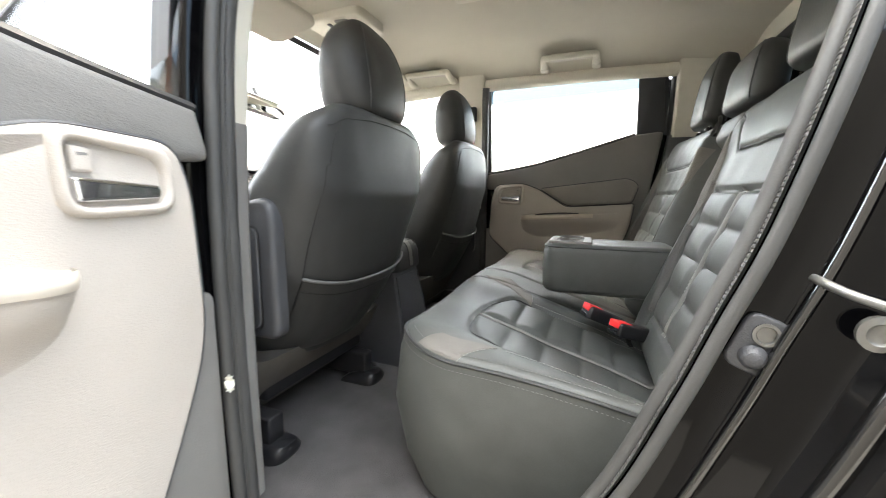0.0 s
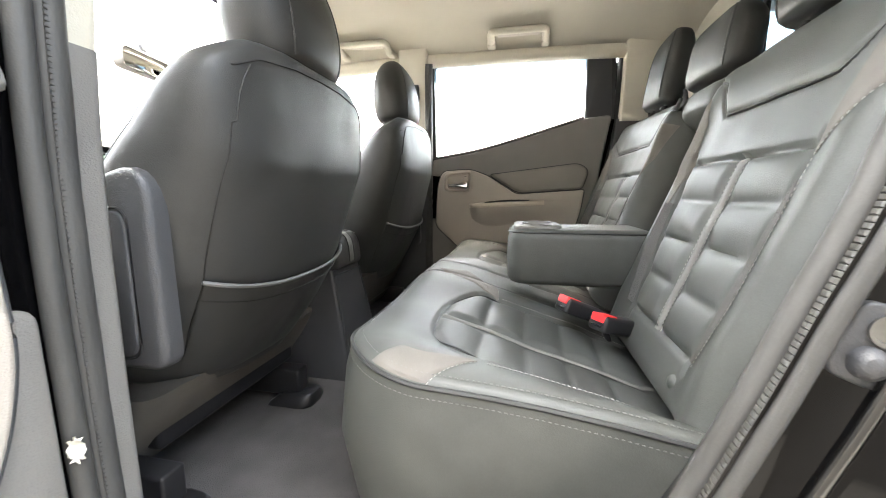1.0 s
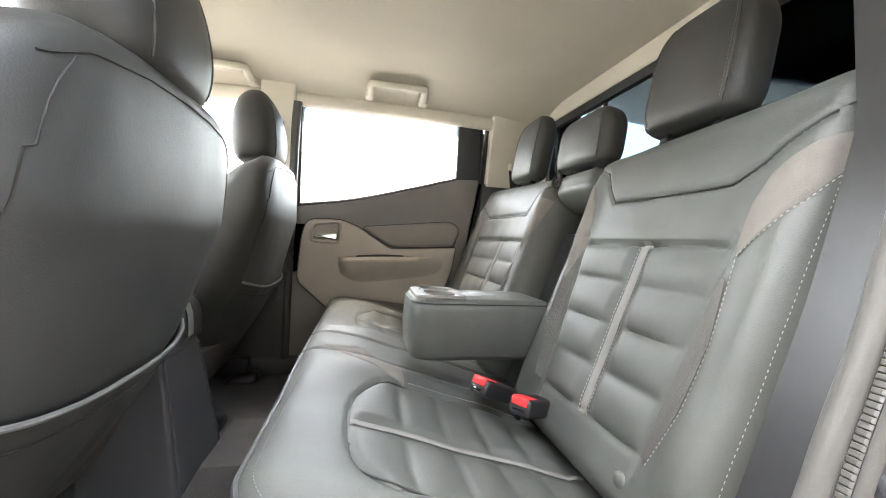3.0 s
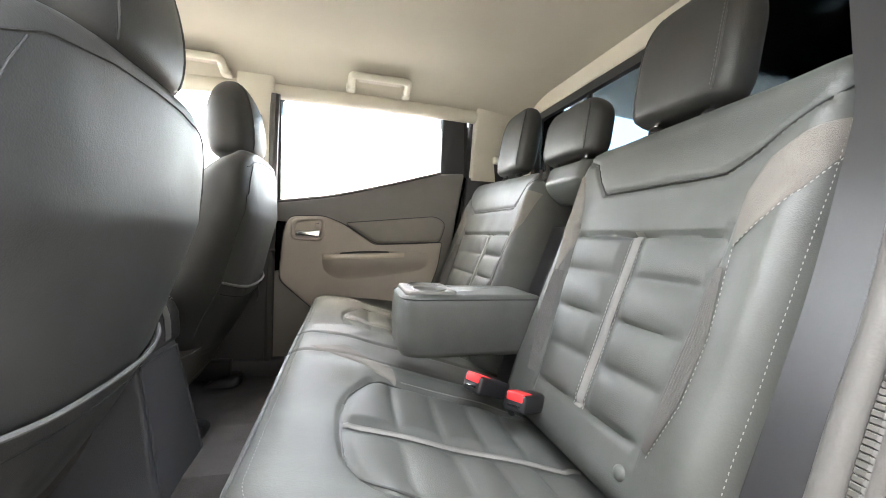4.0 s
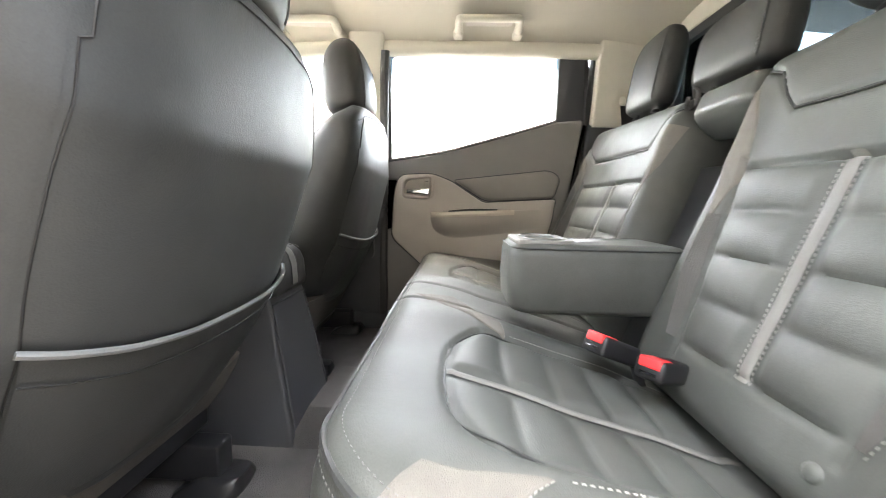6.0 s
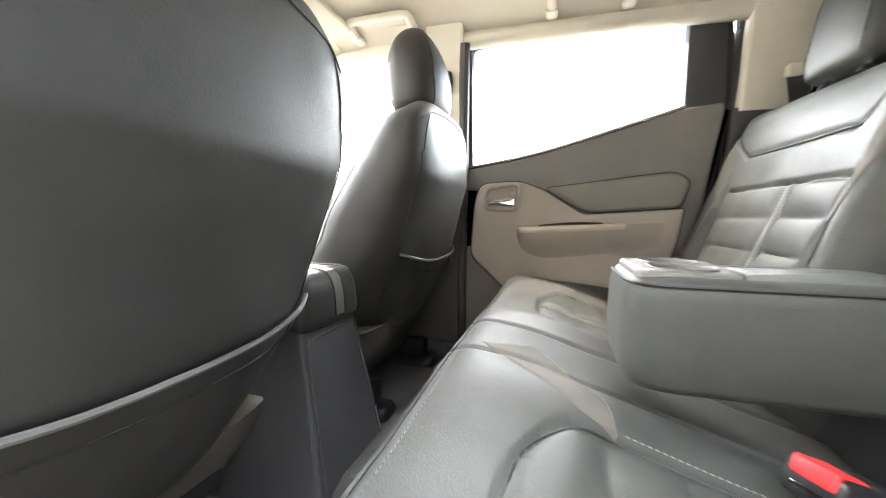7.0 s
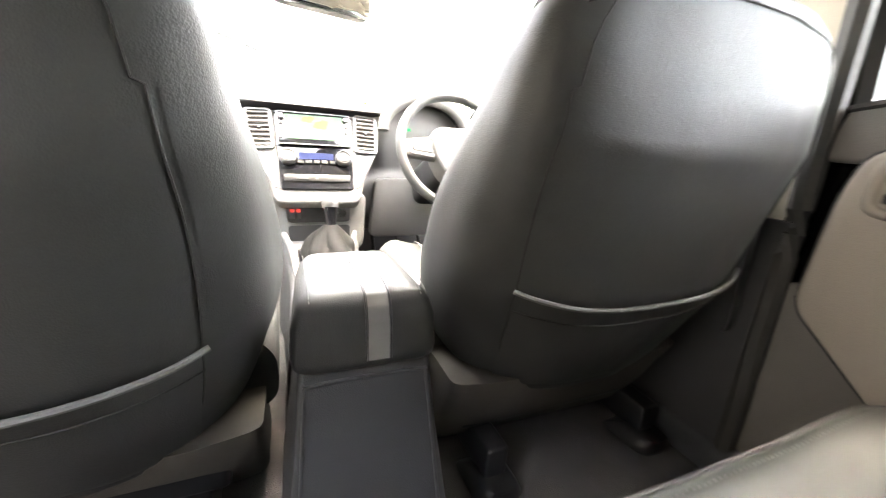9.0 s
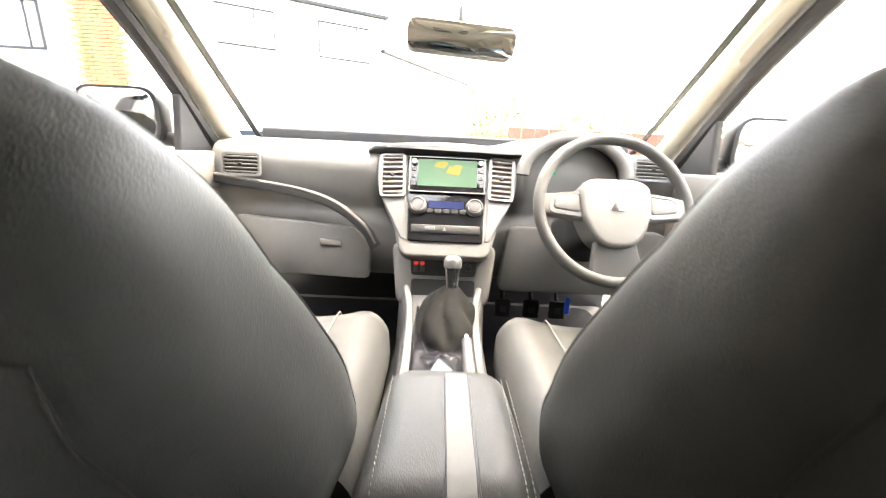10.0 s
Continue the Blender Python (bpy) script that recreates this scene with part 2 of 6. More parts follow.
def loft(name, rings, mat, parent=None, label="", sharp=60, caps=True):
    """Skin over closed rings of equal length, with capped ends."""
    n = len(rings[0])
    v = [p for ring in rings for p in ring]
    f = []
    for i in range(len(rings) - 1):
        for k in range(n):
            l = (k + 1) % n
            f.append((i * n + k, i * n + l, (i + 1) * n + l, (i + 1) * n + k))
    if caps:
        f += [tuple(range(n)), tuple((len(rings) - 1) * n + k for k in range(n))]
    return solid(name, v, f, mat, parent, label, sharp=sharp)


def grid_part(name, fn, us, vs, mat, parent=None, label=""):
    """A sheet fn(u, v)."""
    nu, nv = len(us), len(vs)
    v = [fn(a, b) for b in vs for a in us]
    f = [(j * nu + i, j * nu + i + 1, (j + 1) * nu + i + 1, (j + 1) * nu + i) for j in range(nv - 1) for i in range(nu - 1)]
    return solid(name, v, f, mat, parent, label, sharp=75)


def lathe(name, profile, m, mat, parent=None, label="", n=24, caps=True):
    """Profile of (radius, height) turned about the frame's third axis."""
    rings = [[m @ Vector((r * math.cos(2 * math.pi * k / n), r * math.sin(2 * math.pi * k / n), h)) for k in range(n)] for r, h in profile]
    return loft(name, rings, mat, parent, label, sharp=45, caps=caps)


def stitching(pts, parent, up_fn=None, gap=0.0072, size=(0.0042, 0.0011, 0.0010), mat=None, name="stitching"):
    """A row of short thread stitches along the points, as one part."""
    P = [Vector(p) for p in pts]
    v, f, s, nxt = [], [], 0.0, 0.0
    for a, b in zip(P, P[1:]):
        d = (b - a).length
        if d < 1e-6:
            continue
        t = (b - a) / d
        while nxt < s + d:
            c = a + t * (nxt - s)
            side = t.cross(Vector((0.1, 0.7, 0.7))).normalized()
            n = side.cross(t)
            k = len(v)
            for du, dv, dw in ((-1, -1, -.3), (1, -1, -.3), (1, 1, -.3), (-1, 1, -.3), (-.7, -.6, 1), (.7, -.6, 1), (.7, .6, 1), (-.7, .6, 1)):
                v.append(c + t * du * size[0] / 2 + side * dv * size[1] / 2 + n * dw * size[2])
            f += [(k, k + 1, k + 5, k + 4), (k + 1, k + 2, k + 6, k + 5), (k + 2, k + 3, k + 7, k + 6), (k + 3, k, k + 4, k + 7), (k + 4, k + 5, k + 6, k + 7)]
            nxt += gap
        s += d
    return tagged(solid(name, v, f, mat or THREAD, parent, smooth=False), kind="stuff") if v else None


def carve(ob, cutter):
    """Cuts the cutter's shape out of ob and removes the cutter."""
    mod = ob.modifiers.new("cut", "BOOLEAN")
    mod.object, mod.operation, mod.solver = cutter, "DIFFERENCE", "EXACT"
    me = bpy.data.meshes.new_from_object(ob.evaluated_get(bpy.context.evaluated_depsgraph_get()))
    ob.modifiers.clear()
    ob.data = me
    bpy.data.objects.remove(cutter)


def quarter(d, r):
    t = min(max(d / r, 0.0), 1.0)
    return math.sqrt(max(0.0, 1 - (1 - t) ** 2))


def edge_samples(lo, hi, r, step):
    """Samples closer together within r of both ends."""
    e = [r * (1 - math.cos(math.pi / 2 * i / 7)) for i in range(7)]
    mid = np.linspace(lo + r, hi - r, max(3, int((hi - lo - 2 * r) / step)))
    return [lo + x for x in e] + list(mid) + [hi - x for x in reversed(e)]


def interp(x, xs, ys):
    return float(np.interp(x, xs, ys))


def dip(d, w, depth):
    return -depth * math.exp(-(d / w) ** 2)


# ---- the cab's shell ----
X_DOOR = 0.700           # inner face of the doors
ROOF = 1.20
FLOOR_T = 0.04


def floor_z(x, y):
    """Carpet with a low tunnel in the middle."""
    k = min(1.0, max(0.0, (0.128 - abs(x)) / 0.022))
    t = 0.085 * k * k * (3 - 2 * k)
    wave = 0.003 * noise.noise(Vector((x * 9, y * 9, 0)))
    return t * interp(y, [0.775, 0.80], [1, 0]) + wave


def sheet(name, fn, us, vs, thick, mat, label, parent=None):
    """Sheet with thickness below."""
    nu, nv = len(us), len(vs)
    top = [Vector(fn(a, b)) for b in vs for a in us]
    v = top + [p - Vector((0, 0, thick)) for p in top]
    n = nu * nv
    f = []
    for j in range(nv - 1):
        for i in range(nu - 1):
            q = (j * nu + i, j * nu + i + 1, (j + 1) * nu + i + 1, (j + 1) * nu + i)
            f += [q, tuple(k + n for k in q)]
    for i in range(nu - 1):
        for j in (0, nv - 1):
            a, b = j * nu + i, j * nu + i + 1
            f.append((a, b, b + n, a + n))
    for j in range(nv - 1):
        for i in (0, nu - 1):
            a, b = j * nu + i, (j + 1) * nu + i
            f.append((a, b, b + n, a + n))
    return tagged(solid(name, v, f, mat, parent), label, kind="structure")


sheet("floor", lambda x, y: (x, y, floor_z(x, y)), list(np.linspace(-0.76, 0.76, 150)), list(np.linspace(-0.30, 2.3, 60)), FLOOR_T, CARPET,
      "worn grey carpet over the cab floor and tunnel")


def roof_z(x, y):
    edge = max(0.0, (abs(x) - 0.42) / 0.26)
    return ROOF - 0.085 * edge ** 2 - interp(y, [-0.35, -0.05, 0.3, 0.9, 1.25, 1.45], [0.035, 0.005, 0.0, 0.0, 0.02, 0.05])


nuv = (list(np.linspace(-0.68, 0.68, 50)), list(np.linspace(-0.32, 1.30, 50)))
v, f = [], []
top = [(x, y, roof_z(x, y)) for y in nuv[1] for x in nuv[0]]
v = top + [(x, y, z + 0.03) for x, y, z in top]
for j in range(49):
    for i in range(49):
        q = (j * 50 + i, j * 50 + i + 1, (j + 1) * 50 + i + 1, (j + 1) * 50 + i)
        f += [q, tuple(k + 2500 for k in q)]
tagged(solid("ceiling", v, f, CLOTH), "cream cloth headliner under the cab roof", kind="structure")
tagged(rbox("roof_panel", (0, 0.48, ROOF + 0.055), (1.40, 1.72, 0.03), PAINT, r=0.012), "black painted steel roof skin", kind="structure")


def pillar(name, pts, w, d, mat, label, r=0.012):
    """Post through the points, w along y and d along x, with rounded corners."""
    sec = rounded([(-d / 2, -w / 2), (d / 2, -w / 2), (d / 2, w / 2), (-d / 2, w / 2)], r, 3)
    rings = [[Vector((p[0] + s.x, p[1] + s.y, p[2])) for s in sec] for p in smooth_path(pts, 4)]
    return tagged(loft(name, rings, mat, None, sharp=50), label, kind="structure")


# right side of the cab, seen from inside
pillar("pillar_b_right", [(0.715, 0.815, 0.50), (0.705, 0.815, 0.75), (0.680, 0.81, 1.0), (0.63, 0.80, 1.165)], 0.13, 0.05, CREAM, "cream plastic centre pillar trim beside the driver's seat")
pillar("pillar_b_right_lower", [(0.715, 0.862, 0.0), (0.715, 0.862, 0.3), (0.712, 0.850, 0.52)], 0.22, 0.07, DARK, "charcoal plastic lower centre pillar trim")
pillar("pillar_c_right", [(0.715, -0.16, 0.84), (0.69, -0.16, 1.0), (0.64, -0.155, 1.17)], 0.17, 0.05, CREAM, "cream plastic rear pillar trim")
pillar("pillar_c_right_lower", [(0.735, -0.08, 0.0), (0.735, -0.13, 0.4), (0.72, -0.155, 0.85)], 0.19, 0.05, DARK, "charcoal plastic lower rear pillar trim")
rail = [(0.665, y, roof_z(0.66, y) - 0.008) for y in np.linspace(-0.2, 1.25, 12)]
tagged(tube("roof_rail_right", rail, 0.03, CREAM, sides=10), "cream trim along the right roof edge", kind="structure")
rail = [(-x, y, z) for x, y, z in rail]
tagged(tube("roof_rail_left", rail, 0.03, CREAM, sides=10), "cream trim along the left roof edge", kind="structure")
tagged(rbox("body_side_right", (0.85, -0.20, 0.50), (0.04, 0.36, 1.24), PAINT, r=0.01), "black painted outer skin behind the rear door", kind="structure")
tagged(rbox("body_post_right", (0.80, 0.845, 0.50), (0.05, 0.20, 1.24), PAINT, r=0.01), "black painted door post", kind="structure")
tagged(rbox("body_rail_right", (0.74, 0.45, 1.17), (0.10, 1.7, 0.06), PAINT, r=0.01), "black painted roof rail", kind="structure")
tagged(tube("door_seal_right", smooth_path([(0.765 - 0.16 * max(0, z - 0.72), y, z) for y, z in ((-0.085, 1.13), (-0.083, 0.95), (-0.060, 0.75), (-0.012, 0.52), (0.045, 0.36), (0.12, 0.20), (0.21, 0.05))], 8), 0.026, BLACK_RUBBER, sides=8), "black rubber seal behind the rear door", kind="structure")
tagged(rbox("sill_right", (0.72, 0.75, 0.02), (0.10, 2.2, 0.10), DARK, r=0.02), "charcoal plastic sill trim along the right doors", kind="structure")

tagged(tube("door_seal_right_front", smooth_path([(0.690, 0.748, 0.02), (0.692, 0.748, 0.30), (0.692, 0.747, 0.62), (0.676, 0.744, 0.90), (0.640, 0.735, 1.10)], 8), 0.018, RUBBER, sides=8), "grey rubber seal ahead of the closed rear door", kind="structure")

# rear wall with its window opening
W_Z0, W_Z1, W_X = 0.80, 1.11, 0.56
for nm, c, s in (("wall_rear_lower", (0, -0.335, 0.40), (1.50, 0.05, 0.80)), ("wall_rear_upper", (0, -0.325, 1.155), (1.36, 0.05, 0.09)),
                 ("wall_rear_left", (-0.63, -0.33, 0.955), (0.14, 0.05, 0.31)), ("wall_rear_right", (0.63, -0.33, 0.955), (0.14, 0.05, 0.31))):
    tagged(rbox(nm, c, s, DARK if "lower" in nm else CREAM, r=0.008), "trimmed rear wall of the cab", kind="structure")
win_rear = tagged(thing("window_rear", (0, -0.33, 0.95)), "tinted rear window behind the bench", kind="structure")
rbox("pane", (0, -0.335, 0.955), (1.10, 0.005, 0.30), SMOKED, win_rear, r=0.001)
fr_o = rounded([(-0.57, W_Z0), (0.57, W_Z0), (0.57, W_Z1), (-0.57, W_Z1)], 0.05)
fr_i = rounded([(-0.535, W_Z0 + 0.03), (0.535, W_Z0 + 0.03), (0.535, W_Z1 - 0.03), (-0.535, W_Z1 - 0.03)], 0.05)
frame_ring("window_frame", fr_o, fr_i, axes((0, -0.305, 0), (1, 0, 0), (0, 0, 1), (0, -1, 0)), 0, 0.02, BLACK_RUBBER, win_rear)
for sx in (-0.2, 0.2):
    rbox("sliding_frame", (sx, -0.325, 0.955), (0.018, 0.012, 0.26), BLACK, win_rear, r=0.003)

# front bulkhead, windscreen and front pillars
tagged(rbox("bulkhead", (0, 2.28, 0.35), (1.56, 0.05, 0.80), BLACK, r=0.01), "black bulkhead ahead of the footwells", kind="structure")
tagged(rbox("cowl", (0, 2.185, 0.655), (1.56, 0.24, 0.03), BLACK, r=0.008), "black cowl panel under the foot of the windscreen", kind="structure")
SCREEN_B, SCREEN_T = Vector((0, 2.16, 0.69)), Vector((0, 1.30, 1.155))
M_SCREEN = axes(SCREEN_B, (1, 0, 0), SCREEN_T - SCREEN_B, Vector((1, 0, 0)).cross(SCREEN_T - SCREEN_B))
SCREEN_L = (SCREEN_T - SCREEN_B).length
wsc = tagged(thing("windscreen", SCREEN_B), "clear windscreen with a dark border", kind="structure")
slab("pane", rounded([(-0.74, 0), (0.74, 0), (0.62, SCREEN_L), (-0.62, SCREEN_L)], 0.06), M_SCREEN, 0, 0.005, GLASS, wsc, bevel=0).visible_shadow = False
frame_ring("seal", rounded([(-0.75, -0.02), (0.75, -0.02), (0.63, SCREEN_L + 0.01), (-0.63, SCREEN_L + 0.01)], 0.07), rounded([(-0.728, -0.006), (0.728, -0.006), (0.608, SCREEN_L - 0.012), (-0.608, SCREEN_L - 0.012)], 0.08), M_SCREEN, -0.006, -0.002, BLACK_RUBBER, wsc)
for sgn, nm in ((-1, "left"), (1, "right")):
    pts = [(sgn * 0.735, 2.02, 0.62), (sgn * 0.735, 1.86, 0.76), (sgn * 0.705, 1.62, 0.945), (sgn * 0.67, 1.38, 1.08), (sgn * 0.635, 1.20, 1.15)]
    tagged(tube("pillar_a_" + nm, smooth_path(pts, 5), 0.038, CREAM, sides=12, flat=0.75), "cream plastic front pillar trim", kind="structure")
    tagged(tube("pillar_a_seal_" + nm, smooth_path([(p[0] * 1.035, p[1] - 0.035, p[2] - 0.035) for p in pts], 5), 0.02, BLACK_RUBBER, sides=8), "black rubber door seal along the front pillar", kind="structure")
    tagged(tube("roof_seal_" + nm, smooth_path([(sgn * 0.66, 1.18, 1.12), (sgn * 0.685, 1.0, 1.125), (sgn * 0.69, 0.85, 1.12)], 5), 0.016, BLACK_RUBBER, sides=8), "black rubber seal over the front door", kind="structure")
pillar("pillar_b_left", [(-0.742, 0.85, -0.02), (-0.744, 0.85, 0.3), (-0.741, 0.85, 0.55), (-0.732, 0.85, 0.70)], 0.11, 0.06, SOFT_GREY, "mid grey lower centre pillar trim by the open door")
pillar("pillar_b_left_upper", [(-0.733, 0.85, 0.70), (-0.710, 0.845, 0.9), (-0.64, 0.84, 1.165)], 0.106, 0.06, CREAM, "cream upper centre pillar trim by the open door")
tagged(tube("pillar_seal_left", smooth_path([(-0.757, 0.79, -0.01), (-0.763, 0.792, 0.3), (-0.762, 0.79, 0.62), (-0.742, 0.785, 0.90), (-0.685, 0.76, 1.12)], 8), 0.016, RUBBER, sides=10), "grey ribbed rubber seal round the door opening", kind="structure")
tagged(tube("pillar_seal_lip", smooth_path([(-0.780, 0.785, -0.01), (-0.787, 0.787, 0.3), (-0.787, 0.785, 0.62), (-0.768, 0.78, 0.90), (-0.71, 0.755, 1.12)], 8), 0.011, RUBBER, sides=10), "pale grey outer lip of the pillar seal", kind="structure")
tagged(stitching(smooth_path([(-0.763, 0.776, -0.01), (-0.769, 0.778, 0.3), (-0.768, 0.776, 0.62), (-0.748, 0.771, 0.90), (-0.691, 0.746, 1.12)], 30), None, gap=0.0055, size=(0.0042, 0.009, 0.0012), mat=RUBBER, name="pillar_seal_ribs"), "moulded ribs along the pillar seal", "seal", kind="stuff")
pillar("pillar_b_left_painted", [(-0.795, 0.835, -0.08), (-0.805, 0.835, 0.3), (-0.805, 0.835, 0.62), (-0.785, 0.825, 0.90), (-0.72, 0.815, 1.14)], 0.085, 0.045, PAINT, "glossy black painted door post")

scrap = thing("paper_scrap", (-0.797, 0.775, 0.262), "crumpled white paper scrap caught on the door post seal", "paper")
grid_part("paper", lambda u, v: Vector((-0.797 + 0.006 * u + 0.003 * math.sin(5 * v + u), 0.772 + 0.005 * math.sin(7 * u + 4 * v), 0.268 + 0.014 * v + 0.003 * math.sin(6 * u))), list(np.linspace(-1, 1, 9)), list(np.linspace(-1, 1, 13)), RENDERED, scrap)

# rear edge of the open doorway: painted flange, seal, arch
arch = [(-0.055, 1.14), (-0.04, 0.98), (0.020, 0.75), (0.068, 0.564), (0.106, 0.454), (0.138, 0.363), (0.195, 0.225), (0.29, 0.07), (0.40, -0.02), (0.78, -0.03)]
tagged(tube("doorway_seal", smooth_path([(-0.752 + 0.25 * max(0, z - 0.72), y, z) for y, z in arch], 10), 0.0100, RUBBER, sides=10, up=(1, 0, 0)), "grey ribbed rubber seal along the rear of the doorway", kind="structure")
ribs_v = smooth_path([(-0.7655 + 0.25 * max(0, z - 0.72), y - 0.001, z) for y, z in arch[:8]], 40)
stitch_m = stitching(ribs_v, None, gap=0.0052, size=(0.0048, 0.010, 0.0009), mat=RUBBER, name="seal_ribs")
tagged(stitch_m, "moulded ribs along the door seal", "seal", kind="stuff")

tagged(tube("doorway_seal_lip", smooth_path([(-0.768 + 0.25 * max(0, z - 0.72), y - 0.013, z - 0.006) for y, z in arch], 10), 0.008, RUBBER, sides=10, up=(1, 0, 0), flat=0.6), "smooth grey outer lip of the doorway seal", kind="structure")


def flange(t, s):
    """Painted jamb: s runs from the seal outwards and to the rear."""
    y, z = arch_at(t)
    off = interp(s, [0, 0.25, 0.32, 0.6, 0.72, 1.0], [0.0, 0.05, 0.075, 0.12, 0.16, 0.23])
    dx = interp(s, [0, 0.25, 0.32, 0.6, 0.72, 1.0], [0.0, 0.006, 0.022, 0.030, 0.075, 0.095])
    return Vector((-0.748 - dx + 0.25 * max(0, z - 0.72), y - off * 0.88, z - off * 0.35))


ARCH_P = smooth_path([(0, y, z) for y, z in arch], 10)


def arch_at(t):
    i = min(int(t * (len(ARCH_P) - 1)), len(ARCH_P) - 2)
    k = t * (len(ARCH_P) - 1) - i
    p = ARCH_P[i].lerp(ARCH_P[i + 1], k)
    return p.y, p.z


tagged(grid_part("door_jamb", flange, list(np.linspace(0, 0.86, 70)), list(np.linspace(0, 1, 40)), PAINT), "glossy black painted rear door jamb", kind="structure")
# tubes added for the reflected streaks along the jamb
for k_, (s_, r_) in enumerate(((0.30, 0.006), (0.66, 0.009))):
    tagged(tube("jamb_ridge_%d" % (k_ + 1), [flange(t, s_) + Vector((-0.003, 0, 0)) for t in np.linspace(0.0, 0.84, 60)], r_, PAINT_EDGE, sides=10), "raised jamb edge, made glossier to carry the bright reflected streaks", kind="structure")
tagged(grid_part("jamb_inner", lambda t, s: Vector((-0.742 + 0.25 * max(0, arch_at(t)[1] - 0.72) + s * 0.06, arch_at(t)[0] - 0.006 - 0.03 * s, arch_at(t)[1])), list(np.linspace(0, 0.86, 50)), [0, 0.5, 1], BLACK), "black inner trim of the doorway", kind="structure")
tagged(rbox("wall_left_rear", (-0.74, -0.33, 0.52), (0.05, 0.46, 1.20), PAINT, r=0.01), "black painted body side behind the doorway", kind="structure")
tagged(rbox("pillar_c_left", (-0.66, -0.22, 1.0), (0.06, 0.20, 0.34), CREAM, r=0.02), "cream rear pillar trim behind the bench", kind="structure")
tagged(rbox("sill_left", (-0.76, 0.62, -0.06), (0.10, 0.72, 0.09), DARK, r=0.02), "charcoal sill under the open door", kind="structure")


# ---- doors ----
def door(name, m, label, low):
    """Door in its own frame: first axis from the hinge to the rear, second up, third into the cab."""
    d = tagged(thing(name, m.translation), label, kind="structure")
    out = rounded([(0.03, -0.06), (0.42, -0.06, 0.05), (0.60, 0.06, 0.1), (0.735, 0.38, 0.15), (0.80, 0.60, 0.1), (0.845, 0.86), (0.03, 0.66)], 0.02)
    slab("door_shell", out, m, -0.09, -0.012, PAINT, d, "black painted outer skin", bevel=0.01)
    slab("lower_panel", rounded([(0.035, -0.05), (0.42, -0.05, 0.05), (0.59, 0.07, 0.1), (0.715, 0.36, 0.1), (0.73, 0.42), (0.04, 0.42)], 0.02), m, -0.02, 0.0, SOFT_GREY, d, "dark grey lower moulding", bevel=0.004)
    # upper shoulder below the glass
    shoulder = [(0.035, 0.62), (0.055, 0.694, 0.005), (0.27, 0.728, 0.1), (0.51, 0.795, 0.1), (0.715, 0.857, 0.01), (0.825, 0.868, 0.02), (0.775, 0.52, 0.1), (0.725, 0.40), (0.60, 0.45, 0.05), (0.32, 0.57, 0.05), (0.20, 0.615)]
    slab("upper_panel", rounded(shoulder, 0.02), m, -0.03, 0.012, SOFT_GREY, d, "grey soft-touch shoulder panel", bevel=0.01, seg=4)
    main = [(0.078, 0.575, 0.04), (0.098, 0.640, 0.03), (0.23, 0.648, 0.03), (0.31, 0.618, 0.02), (0.44, 0.535, 0.02), (0.73, 0.555, 0.01), (0.715, 0.44, 0.05), (0.66, 0.30, 0.05), (0.58, 0.10, 0.08), (0.40, 0.05, 0.08), *low]
    slab("main_panel", rounded(main, 0.02), m, -0.01, 0.021, BEIGE, d, "warm grey moulded panel", bevel=0.008, seg=3)
    # charcoal rod draws the soft shade along the panel's edge
    tube("panel_shade_line", [m @ Vector((p.x, p.y, 0.0135)) for p in rounded(main, 0.02)], 0.0036, DARK, d, sides=6, closed=True)
    ins = [(0.315, 0.622, 0.02), (0.445, 0.541, 0.03), (0.72, 0.558, 0.02), (0.745, 0.64, 0.03), (0.70, 0.668, 0.03)]
    slab("insert", rounded(ins, 0.02), m, 0.0, 0.026, INSERT, d, "dark grey padded insert", bevel=0.012, seg=4)
    # same drawn shade round the insert
    tube("insert_shade_line", [m @ Vector((p.x, p.y, 0.0150)) for p in rounded(ins, 0.02)], 0.0034, DARK, d, sides=6, closed=True)

    # armrest pull: a bowl that swells from the panel, with a slot behind its rim
    def pull(u, w):
        r = 0.228 + 0.45 * u
        fade = quarter(u, 0.12) * interp(u, [0.0, 0.55, 0.8, 1.0], [1.0, 0.95, 0.5, 0.0])
        z = 0.488 + 0.024 * u - (0.125 - 0.035 * u) * w ** 1.2 * (0.30 + 0.70 * quarter(u, 0.30))
        return m @ Vector((r, z, 0.0195 + 0.055 * fade * (0.5 + 0.5 * math.cos(math.pi * w ** 1.5))))

    grid_part("armrest", pull, list(np.linspace(0, 1, 50)), list(np.linspace(0, 1, 18)), BEIGE, d)
    inv = m.inverted()

    def ledge(u, k):
        p = inv @ pull(u, 0)
        dep = 0.004 * math.exp(-((k - 0.42) / 0.22) ** 4) * math.exp(-((u - 0.38) / 0.27) ** 6)
        return m @ Vector((p.x, p.y + 0.014 * (1 - k) * math.sin(math.pi * min(1.0, u / 0.75)) - dep, 0.0195 + (p.z - 0.0195) * k))

    grid_part("armrest_top", ledge, list(np.linspace(0, 1, 50)), list(np.linspace(0, 1, 20)), BEIGE, d)
    # black strip over the ledge: the slot's shade put in as colour
    grid_part("pull_slot_shade", lambda u, k: ledge(u, k) + Vector((0, 0, 0.0012)), list(np.linspace(0.16, 0.60, 30)), list(np.linspace(0.16, 0.72, 6)), BLACK, d, "black strip painted as the shade in the pull's slot")
